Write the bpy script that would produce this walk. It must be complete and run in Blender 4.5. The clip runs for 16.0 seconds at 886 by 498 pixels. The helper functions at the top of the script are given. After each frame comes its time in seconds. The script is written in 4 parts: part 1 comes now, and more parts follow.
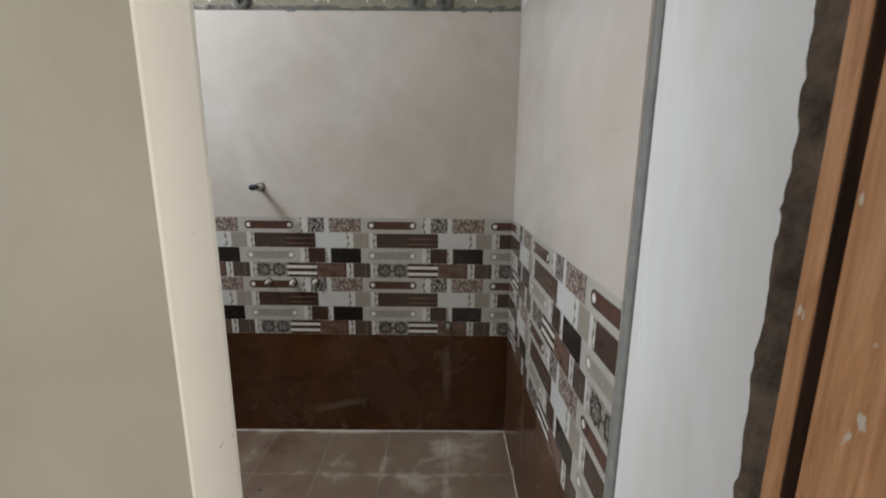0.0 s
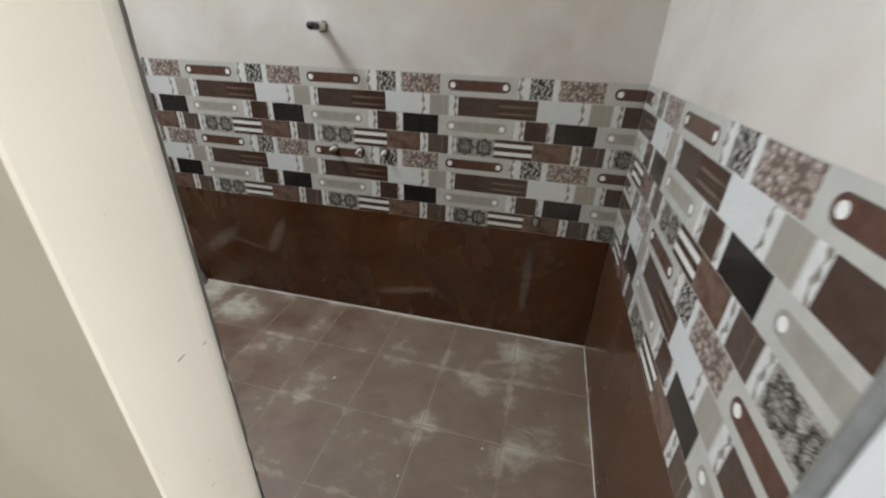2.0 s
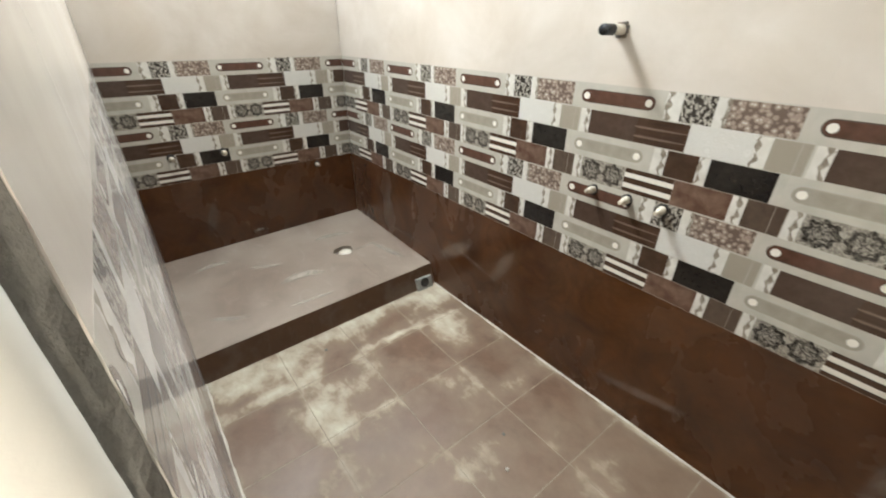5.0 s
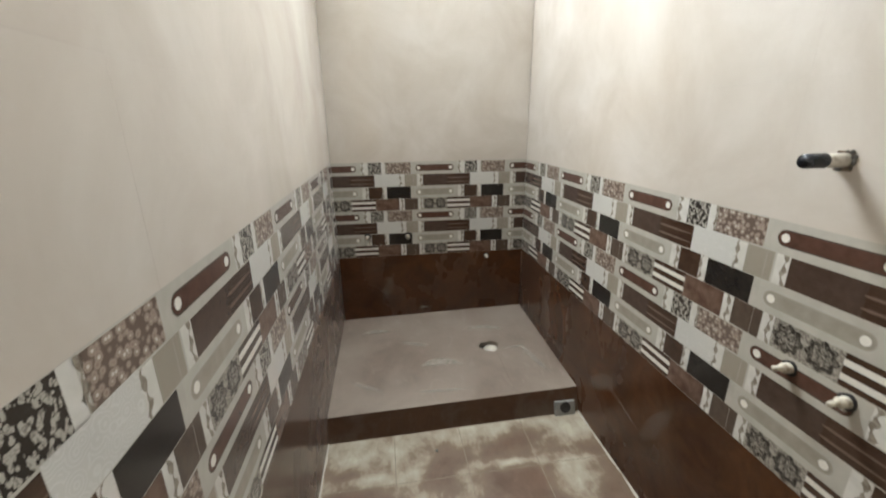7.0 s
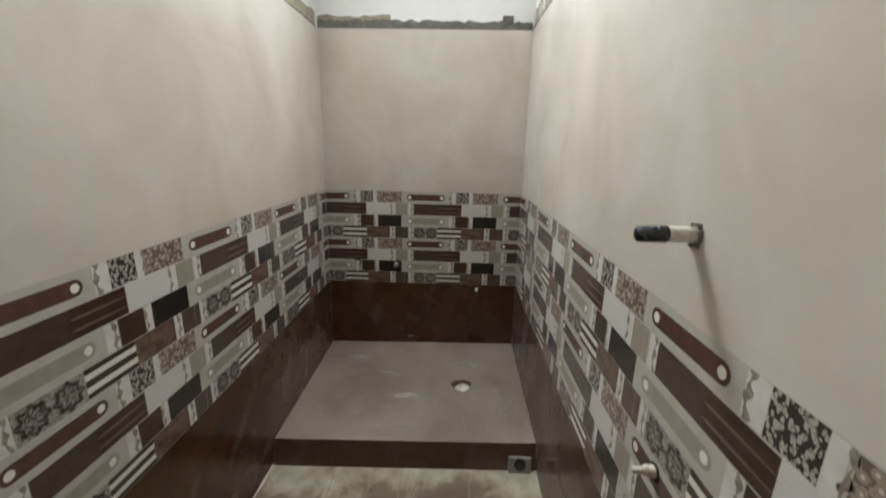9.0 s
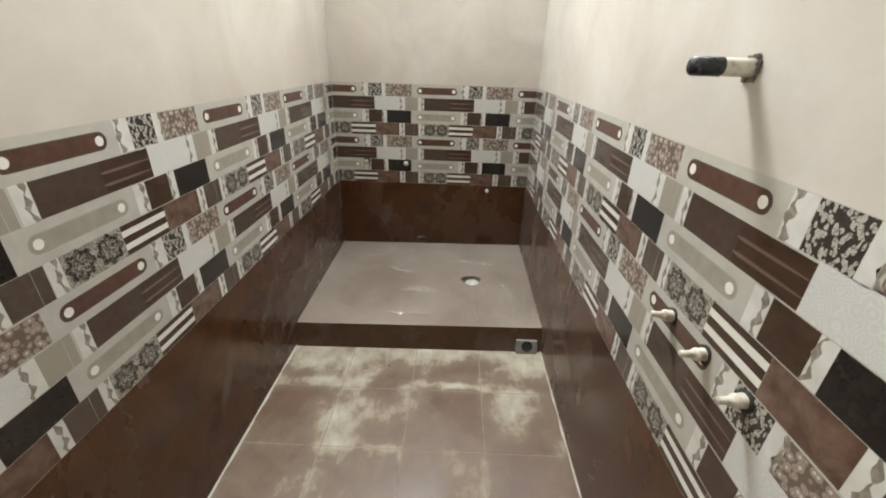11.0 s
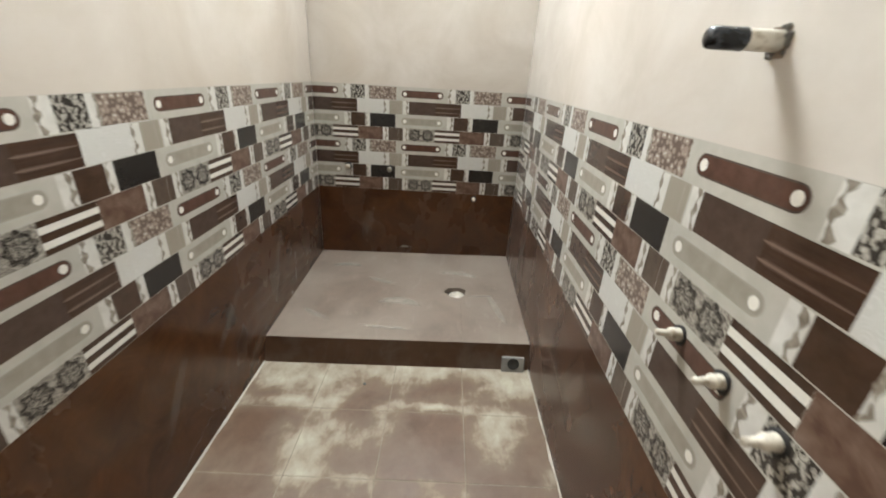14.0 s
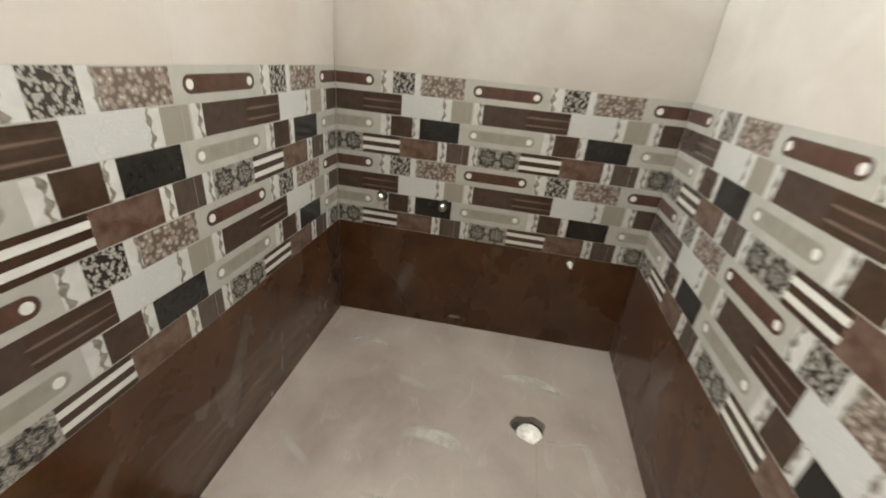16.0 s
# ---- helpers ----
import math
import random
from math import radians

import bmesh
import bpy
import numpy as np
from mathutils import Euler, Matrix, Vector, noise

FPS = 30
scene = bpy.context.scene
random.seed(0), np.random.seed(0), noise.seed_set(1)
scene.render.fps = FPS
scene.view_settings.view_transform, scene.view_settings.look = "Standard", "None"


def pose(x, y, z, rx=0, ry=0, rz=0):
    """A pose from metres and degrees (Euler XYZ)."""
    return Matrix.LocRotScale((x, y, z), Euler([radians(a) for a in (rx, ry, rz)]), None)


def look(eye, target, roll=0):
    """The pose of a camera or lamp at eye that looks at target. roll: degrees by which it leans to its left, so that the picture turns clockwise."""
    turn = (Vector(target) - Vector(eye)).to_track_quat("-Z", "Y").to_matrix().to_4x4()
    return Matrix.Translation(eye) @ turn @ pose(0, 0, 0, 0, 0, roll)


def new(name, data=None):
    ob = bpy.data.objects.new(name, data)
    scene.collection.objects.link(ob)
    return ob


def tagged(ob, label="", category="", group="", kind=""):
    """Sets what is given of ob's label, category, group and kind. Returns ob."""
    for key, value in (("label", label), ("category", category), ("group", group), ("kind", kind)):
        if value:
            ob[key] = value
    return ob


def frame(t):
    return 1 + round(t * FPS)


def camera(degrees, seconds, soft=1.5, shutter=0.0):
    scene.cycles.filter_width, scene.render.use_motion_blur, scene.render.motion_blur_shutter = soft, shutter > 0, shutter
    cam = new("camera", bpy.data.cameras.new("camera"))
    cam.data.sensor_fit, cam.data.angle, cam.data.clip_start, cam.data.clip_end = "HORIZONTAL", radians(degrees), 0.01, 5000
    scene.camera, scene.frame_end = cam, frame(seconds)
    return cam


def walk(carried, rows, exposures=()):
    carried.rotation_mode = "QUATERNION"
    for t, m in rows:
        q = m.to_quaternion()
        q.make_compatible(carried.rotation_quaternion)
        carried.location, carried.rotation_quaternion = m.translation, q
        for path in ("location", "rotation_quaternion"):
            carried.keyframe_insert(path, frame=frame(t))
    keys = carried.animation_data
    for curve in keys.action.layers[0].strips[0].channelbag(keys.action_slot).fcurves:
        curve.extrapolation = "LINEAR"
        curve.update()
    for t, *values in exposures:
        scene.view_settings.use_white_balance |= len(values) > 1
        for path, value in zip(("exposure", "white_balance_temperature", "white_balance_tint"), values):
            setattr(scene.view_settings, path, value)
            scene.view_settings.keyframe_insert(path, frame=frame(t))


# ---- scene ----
cam = camera(95.7, 16.0, soft=1.9, shutter=0.5)
PATH = [
    (0, (0.009, 0.142, 1.364), (-0.011, 2.105, 0.981), 0.5),
    (0.5, (0.034, 0.196, 1.331), (-0.083, 2.127, 0.834), 0.5),
    (1, (0.065, 0.292, 1.324), (-0.188, 2.18, 0.715), 0.2),
    (1.5, (0.059, 0.352, 1.294), (-0.288, 2.173, 0.542), 1.1),
    (2, (0.012, 0.478, 1.243), (-0.408, 2.205, 0.326), 2.1),
    (2.5, (-0.059, 0.596, 1.217), (-0.557, 2.245, 0.199), 3.0),
    (3, (-0.087, 0.695, 1.207), (-0.768, 2.273, 0.184), 2.8),
    (3.5, (-0.105, 0.82, 1.217), (-1.024, 2.286, 0.215), 1.9),
    (3.8, (-0.117, 0.854, 1.24), (-1.163, 2.224, 0.226), 1.2),
    (4, (-0.123, 0.877, 1.236), (-1.254, 2.188, 0.234), 1.2),
    (4.2, (-0.134, 0.883, 1.248), (-1.328, 2.132, 0.24), 1.0),
    (6.3, (-0.224, 1.004, 1.297), (-1.963, 1.656, 0.555), -0.4),
    (6.5, (-0.209, 1.073, 1.309), (-2.007, 1.594, 0.604), -0.4),
    (7, (-0.198, 1.171, 1.357), (-2.089, 1.437, 0.762), -0.6),
    (7.5, (-0.276, 1.287, 1.394), (-2.22, 1.48, 0.966), -0.0),
    (8, (-0.287, 1.398, 1.46), (-2.262, 1.503, 1.163), 0.6),
    (8.5, (-0.248, 1.582, 1.449), (-2.219, 1.569, 1.11), 1.1),
    (9, (-0.217, 1.671, 1.416), (-2.153, 1.61, 0.918), 1.2),
    (9.5, (-0.206, 1.662, 1.365), (-2.087, 1.601, 0.686), 1.4),
    (10, (-0.197, 1.629, 1.339), (-2.016, 1.58, 0.507), 1.8),
    (10.2, (-0.193, 1.623, 1.33), (-1.988, 1.577, 0.449), 1.8),
    (12.3, (-0.14, 1.597, 1.226), (-1.993, 1.552, 0.476), 1.9),
    (12.5, (-0.141, 1.6, 1.231), (-2.003, 1.555, 0.503), 1.9),
    (13, (-0.145, 1.607, 1.234), (-2.016, 1.566, 0.527), 2.0),
    (13.5, (-0.172, 1.632, 1.23), (-2.03, 1.609, 0.493), 2.4),
    (14, (-0.273, 1.634, 1.217), (-2.107, 1.643, 0.417), 3.4),
    (14.5, (-0.517, 1.598, 1.224), (-2.343, 1.658, 0.411), 4.6),
    (15, (-0.729, 1.586, 1.242), (-2.568, 1.529, 0.459), 4.0),
    (15.5, (-0.988, 1.615, 1.243), (-2.806, 1.41, 0.434), 4.3),
    (16, (-1.224, 1.532, 1.2), (-3.008, 1.263, 0.336), 5.7),
]
walk(cam, [(t, look(eye, target, roll)) for t, eye, target, roll in PATH],
     exposures=[(0.0, -1.12, 6250, 13), (0.5, -1.06, 6120, 13), (1.5, -0.85, 6120, 12), (2.0, -0.65, 6080, 11), (2.6, -0.40, 6150, 10),
                (3.0, -0.24, 6250, 10), (3.5, 0.09, 6500, 10), (4.0, 0.28, 6700, 10), (6.5, -0.19, 6520, 8), (7.0, -0.38, 6650, 10),
                (7.5, -0.80, 6720, 9), (8.0, -1.34, 6800, 10), (8.5, -1.32, 6750, 10), (9.0, -0.97, 6750, 10), (10.0, -0.1, 6750, 10),
                (12.5, -0.04, 6650, 10), (14.0, 0.02, 6700, 10), (15.0, 0.02, 6700, 10), (16.0, 0.02, 6800, 10)])

# ---- light ----
world = bpy.data.worlds.new("world")
scene.world = world
world.use_nodes = True
wn = world.node_tree.nodes
sky = wn.new("ShaderNodeTexSky")
sky.sky_type, sky.sun_disc = "NISHITA", False
sky.sun_elevation, sky.sun_rotation = radians(50), radians(120)
world.node_tree.links.new(sky.outputs[0], wn["Background"].inputs[0])
wn["Background"].inputs[1].default_value = 0.1


def daylight_lamp(name, m, width, height, watts, colour, spread=math.pi):
    """An area lamp that stands in for daylight."""
    data = bpy.data.lights.new(name, "AREA")
    data.shape, data.size, data.size_y, data.energy, data.color = "RECTANGLE", width, height, watts, colour
    data.spread = spread
    ob = new(name, data)
    ob.matrix_world = m
    return ob


SHAFT = (-2.64, -1.92, 0.94, 1.75)          # light shaft through the ceiling: x from, x to, y from, y to
daylight_lamp("shaft_daylight", look((-2.28, 1.34, 3.21), (-0.25, 1.77, 1.05)), 0.70, 0.52, 93, (0.872, 0.945, 1.0), radians(143))
# two unseen fill lamps, added to brighten the jamb, outer wall and timber
daylight_lamp("side_window_daylight", look((2.28, -1.0, 1.5), (0.0, 0.5, 1.4)), 1.1, 1.2, 158, (1.0, 0.94, 0.83))
daylight_lamp("hall_window_daylight", look((-2.26, -1.3, 1.5), (0.3, 0.3, 1.4)), 1.1, 1.2, 62, (0.86, 0.93, 1.0))


# ---- materials ----
class Mat:
    """A node material with short ways to add nodes."""

    def __init__(self, name, rough=0.5, metal=0.0, spec=0.5):
        self.m = bpy.data.materials.new(name)
        self.m.use_nodes = True
        self.n, self.l = self.m.node_tree.nodes, self.m.node_tree.links
        self.b = self.n["Principled BSDF"]
        self.b.inputs["Roughness"].default_value = rough
        self.b.inputs["Metallic"].default_value = metal
        self.b.inputs["Specular IOR Level"].default_value = spec
        self.co = self.n.new("ShaderNodeTexCoord")
        self.geo = self.n.new("ShaderNodeNewGeometry")

    def put(self, socket, value):
        if isinstance(value, bpy.types.NodeSocket):
            self.l.new(value, socket)
        elif isinstance(value, (tuple, list)) and len(value) == 3 and socket.type == "RGBA":
            socket.default_value = (*value, 1)
        else:
            socket.default_value = value

    def local(self):
        return self.co.outputs["Object"]

    def place(self):
        return self.geo.outputs["Position"]

    def scaled(self, v, s):
        k = self.n.new("ShaderNodeVectorMath")
        k.operation = "MULTIPLY"
        self.put(k.inputs[0], v)
        k.inputs[1].default_value = s
        return k.outputs[0]

    def noise(self, v, scale, detail=3.0, rough=0.55, warp=0.0):
        k = self.n.new("ShaderNodeTexNoise")
        self.put(k.inputs["Vector"], v)
        k.inputs["Scale"].default_value, k.inputs["Detail"].default_value = scale, detail
        k.inputs["Roughness"].default_value, k.inputs["Distortion"].default_value = rough, warp
        return k.outputs["Fac"]

    def cells(self, v, scale, feature="F1"):
        k = self.n.new("ShaderNodeTexVoronoi")
        k.feature = feature
        self.put(k.inputs["Vector"], v)
        k.inputs["Scale"].default_value = scale
        return k.outputs["Distance"]

    def ramp(self, fac, *stops):
        k = self.n.new("ShaderNodeValToRGB")
        e = k.color_ramp.elements
        while len(e) < len(stops):
            e.new(0.5)
        for q, (at, c) in zip(e, stops):
            q.position = at
            q.color = (c, c, c, 1) if isinstance(c, (int, float)) else (*c, 1)
        self.put(k.inputs[0], fac)
        return k.outputs[0]

    def mix(self, fac, a, b, kind="MIX"):
        k = self.n.new("ShaderNodeMix")
        k.data_type, k.blend_type = "RGBA", kind
        self.put(k.inputs[0], fac)
        self.put(k.inputs[6], a)
        self.put(k.inputs[7], b)
        return k.outputs[2]

    def math(self, op, a, b=0.0):
        k = self.n.new("ShaderNodeMath")
        k.operation = op
        self.put(k.inputs[0], a)
        self.put(k.inputs[1], b)
        return k.outputs[0]

    def axis(self, v, i):
        k = self.n.new("ShaderNodeSeparateXYZ")
        self.put(k.inputs[0], v)
        return k.outputs[i]

    def random(self):
        return self.n.new("ShaderNodeObjectInfo").outputs["Random"]

    def warped(self, v, scale, amount):
        """The place v pushed about by a soft noise."""
        k = self.n.new("ShaderNodeTexNoise")
        self.put(k.inputs["Vector"], v)
        k.inputs["Scale"].default_value, k.inputs["Detail"].default_value = scale, 4.0
        a = self.n.new("ShaderNodeVectorMath")
        a.operation = "SUBTRACT"
        self.put(a.inputs[0], k.outputs["Color"])
        a.inputs[1].default_value = (0.5, 0.5, 0.5)
        b = self.n.new("ShaderNodeVectorMath")
        b.operation = "ADD"
        self.put(b.inputs[0], v)
        self.put(b.inputs[1], self.scaled(a.outputs[0], (amount, amount, amount)))
        return b.outputs[0]

    def patch(self, v, x, y, rx, ry):
        """1 in the middle of an oval patch of the floor, 0 outside it."""
        a = self.n.new("ShaderNodeVectorMath")
        a.operation = "SUBTRACT"
        self.put(a.inputs[0], v)
        a.inputs[1].default_value = (x, y, 0)
        b = self.n.new("ShaderNodeVectorMath")
        b.operation = "LENGTH"
        self.put(b.inputs[0], self.scaled(a.outputs[0], (1 / rx, 1 / ry, 0)))
        k = self.n.new("ShaderNodeMapRange")
        k.interpolation_type = "SMOOTHSTEP"
        self.put(k.inputs[0], b.outputs["Value"])
        for at, to in enumerate((0.0, 1.9, 1.0, 0.0)):
            k.inputs[1 + at].default_value = to
        return k.outputs[0]

    def colour(self, c):
        self.put(self.b.inputs["Base Color"], c)
        return self

    def rough(self, v):
        self.put(self.b.inputs["Roughness"], v)
        return self

    def sheen(self, weight):
        """A pale sheen along a surface's face: fine dust, and a stand-in for grazing reflections."""
        self.b.inputs["Sheen Weight"].default_value = weight
        self.b.inputs["Sheen Roughness"].default_value = 0.35
        self.b.inputs["Sheen Tint"].default_value = (1.0, 0.93, 0.84, 1)

    def bump(self, h, strength, distance):
        k = self.n.new("ShaderNodeBump")
        k.inputs["Strength"].default_value, k.inputs["Distance"].default_value = strength, distance
        self.put(k.inputs["Height"], h)
        self.l.new(k.outputs[0], self.b.inputs["Normal"])
        return self


DUST = (0.42, 0.36, 0.285)
GLAZE_WAVE = 0.18


def glaze(q, colour, rough=0.13, dust=0.25):
    """Finish of a glazed tile: a thin uneven film of cement dust, a faintly wavy surface."""
    p = q.place()
    film = q.ramp(q.noise(p, 3.1, 4, 0.55, 0.8), (0.25, 0.0), (0.8, 1.0))
    fine = q.noise(p, 60, 4, 0.7)
    amount = q.math("MULTIPLY", q.math("MULTIPLY", film, fine), dust)
    q.colour(q.mix(amount, colour, DUST))
    q.rough(q.math("ADD", q.math("MULTIPLY", film, 0.10), rough))
    q.sheen(0.13)
    q.bump(q.noise(q.scaled(p, (7, 7, 1.3)), 1.6, 2, 0.5), GLAZE_WAVE, 0.004)
    return q.m


def simple(name, c1, c2, scale=30, rough=0.14, dust=0.12, stretch=(1, 1, 1), warp=0.4):
    q = Mat(name)
    v = q.scaled(q.local(), stretch)
    return glaze(q, q.ramp(q.noise(v, scale, 4, 0.6, warp), (0.3, c1), (0.7, c2)), rough, dust)


m_base = simple("decor_ground", (0.44, 0.415, 0.36), (0.52, 0.49, 0.43), 18)
m_bar = simple("decor_bar_brown", (0.070, 0.030, 0.019), (0.110, 0.050, 0.033), 26)
m_rim = simple("decor_rim_dark", (0.060, 0.042, 0.033), (0.095, 0.070, 0.056), 60)
m_greybar = simple("decor_bar_grey", (0.29, 0.265, 0.215), (0.36, 0.33, 0.27), 30)
m_greyrim = simple("decor_rim_grey", (0.33, 0.30, 0.25), (0.38, 0.35, 0.29), 60)
m_dot = simple("decor_spot_white", (0.78, 0.75, 0.68), (0.85, 0.82, 0.75), 40)
m_black = simple("decor_charcoal", (0.006, 0.005, 0.0045), (0.014, 0.011, 0.010), 60)
m_brown = simple("decor_dark_brown", (0.037, 0.018, 0.010), (0.066, 0.033, 0.019), 22)
q = Mat("decor_rust_marble")
smoke = q.ramp(q.noise(q.local(), 15, 6, 0.62, 0.4), (0.44, 0.0), (0.76, 1.0))
m_rust = glaze(q, q.mix(q.math("MULTIPLY", smoke, 0.8), q.ramp(q.noise(q.local(), 30, 4, 0.6), (0.3, (0.085, 0.041, 0.026)), (0.7, (0.112, 0.060, 0.040))), (0.26, 0.175, 0.13)), 0.14, 0.12)
m_taupe = simple("decor_taupe", (0.067, 0.046, 0.033), (0.098, 0.068, 0.050), 40)
m_stripe = simple("decor_stripe_white", (0.72, 0.69, 0.62), (0.80, 0.77, 0.70), 40)
m_torn = simple("decor_torn_white", (0.58, 0.56, 0.51), (0.72, 0.70, 0.65), 25)
m_tornedge = simple("decor_torn_edge", (0.16, 0.13, 0.10), (0.36, 0.32, 0.26), 70, warp=1.0)
m_wood = simple("decor_wood_brown", (0.036, 0.0165, 0.009), (0.066, 0.031, 0.017), 30, stretch=(0.25, 2.0, 1))
m_plum = simple("decor_plum_brown", (0.052, 0.030, 0.021), (0.072, 0.043, 0.031), 30)
m_streak = simple("decor_wood_streak", (0.12, 0.078, 0.058), (0.19, 0.13, 0.10), 60, stretch=(0.2, 3, 1))

m_streakedge = simple("decor_wood_streak_soft", (0.070, 0.040, 0.027), (0.100, 0.062, 0.045), 60, stretch=(0.2, 3, 1))

q = Mat("decor_crackle_white")
rings = q.math("SINE", q.math("MULTIPLY", q.cells(q.local(), 44), 32.0))
m_crackle = glaze(q, q.mix(q.ramp(rings, (0.35, 0.0), (0.8, 1.0)), (0.605, 0.595, 0.555), (0.66, 0.65, 0.615)))

q = Mat("decor_weave_beige")
v = q.local()
net = q.math("MULTIPLY", q.math("SINE", q.math("MULTIPLY", q.math("ADD", q.axis(v, 0), q.axis(v, 1)), 700.0)),
             q.math("SINE", q.math("MULTIPLY", q.math("SUBTRACT", q.axis(v, 0), q.axis(v, 1)), 700.0)))
m_weave = glaze(q, q.mix(q.ramp(net, (0.3, 0.0), (0.6, 1.0)), (0.30, 0.265, 0.21), (0.40, 0.36, 0.30)))

q = Mat("decor_scroll_black")
v = q.scaled(q.warped(q.local(), 60, 0.009), (1.0, 0.60, 1.0))
leaf = q.cells(v, 150)
vein = q.math("SINE", q.math("MULTIPLY", q.noise(q.local(), 75, 0.5, 0.4, 1.6), 24.0))
shape = q.math("ADD", q.ramp(leaf, (0.44, 1.0), (0.56, 0.0)), q.math("MULTIPLY", q.ramp(vein, (0.45, 0.0), (0.7, 1.0)), -0.55))
m_scroll = glaze(q, q.mix(q.ramp(shape, (0.30, 0.0), (0.60, 1.0)), (0.022, 0.018, 0.015), (0.44, 0.41, 0.355)))

q = Mat("decor_flower_brown")
d = q.cells(q.local(), 85)
petal = q.ramp(d, (0.17, (0.60, 0.54, 0.47)), (0.28, (0.26, 0.195, 0.155)), (0.44, (0.36, 0.285, 0.235)), (0.62, (0.135, 0.095, 0.074)))
m_flower = glaze(q, petal)

def lace(name, scale, warp, dark, pale, cut):
    """Fine printed tracery of leaves and scrolls."""
    q = Mat(name)
    v = q.warped(q.local(), scale * 0.6, 0.008 * warp)
    cell = q.math("SINE", q.math("MULTIPLY", q.cells(v, scale), 16.0))
    curl = q.math("SINE", q.math("MULTIPLY", q.noise(v, scale * 0.7, 1.0, 0.4, 1.2), 24.0))
    return glaze(q, q.mix(q.ramp(q.math("ADD", q.math("MULTIPLY", cell, 0.5), q.math("MULTIPLY", curl, 0.5)), (cut - 0.12, 0.0), (cut + 0.16, 1.0)), dark, pale))


m_damask = lace("decor_damask", 85, 0.6, (0.19, 0.172, 0.145), (0.40, 0.37, 0.315), -0.1)
m_petal = lace("decor_petal", 95, 0.6, (0.012, 0.010, 0.008), (0.17, 0.155, 0.13), 0.30)
m_rosette = lace("decor_rosette", 120, 0.6, (0.040, 0.035, 0.029), (0.34, 0.31, 0.265), 0.05)

q = Mat("wall_tile_beige")
p = q.place()
base = q.mix(q.ramp(q.noise(p, 2.6, 6, 0.6, 0.5), (0.3, 0.0), (0.7, 1.0)), (0.51, 0.448, 0.38), (0.685, 0.635, 0.58))
base = q.mix(q.math("MULTIPLY", q.random(), 0.25), base, (0.59, 0.55, 0.485))
base = q.mix(q.ramp(q.noise(p, 1.1, 3, 0.5, 0.4), (0.48, 0.0), (0.75, 0.45)), base, (0.60, 0.505, 0.385))
m_beige = glaze(q, base, 0.16, 0.2)

q = Mat("wall_tile_brown", spec=0.34)
p = q.place()
base = q.ramp(q.noise(p, 6, 5, 0.65, 1.0), (0.25, (0.034, 0.0118, 0.0036)), (0.75, (0.106, 0.0390, 0.0115)))
base = q.mix(q.math("MULTIPLY", q.random(), 0.3), base, (0.062, 0.022, 0.010))
film = q.ramp(q.noise(q.scaled(p, (1, 1, 0.7)), 3.2, 5, 0.55, 0.4), (0.42, 0.0), (0.78, 1.0))
smear = q.ramp(q.noise(q.scaled(p, (1.2, 1.2, 3.0)), 4, 4, 0.6, 0.5), (0.60, 0.0), (0.74, 1.0))
amount = q.math("MULTIPLY", q.math("ADD", q.math("MULTIPLY", film, 0.085), q.math("MULTIPLY", smear, 0.02)), q.ramp(q.noise(p, 45, 4, 0.7), (0.2, 0.4), (0.7, 1.0)))
# a swathe of dust wiped over the tiles beside the platform
far_off = q.n.new("ShaderNodeVectorMath")
far_off.operation = "DISTANCE"
q.put(far_off.inputs[0], q.scaled(p, (1.0, 8.0, 3.6)))
far_off.inputs[1].default_value = (-2.17, 0.848 * 8.0, 0.20 * 3.6)
edge = q.math("ADD", far_off.outputs["Value"], q.math("MULTIPLY", q.noise(p, 7, 3, 0.5, 0.6), 0.30))
wiped = q.ramp(edge, (0.0, 0.85), (0.55, 0.55), (0.68, 0.0))
wiped = q.math("MULTIPLY", wiped, q.ramp(q.noise(q.scaled(p, (2, 2, 9)), 5, 3, 0.5, 0.3), (0.3, 0.35), (0.7, 1.0)))
amount = q.math("ADD", amount, q.math("MULTIPLY", wiped, 0.26))
q.colour(q.mix(amount, base, DUST))
q.rough(q.math("ADD", q.math("MULTIPLY", film, 0.24), 0.17))
q.sheen(0.05)
q.bump(q.noise(q.scaled(p, (7, 7, 1.3)), 1.6, 2, 0.5), GLAZE_WAVE, 0.004)
m_brown_tile = q.m


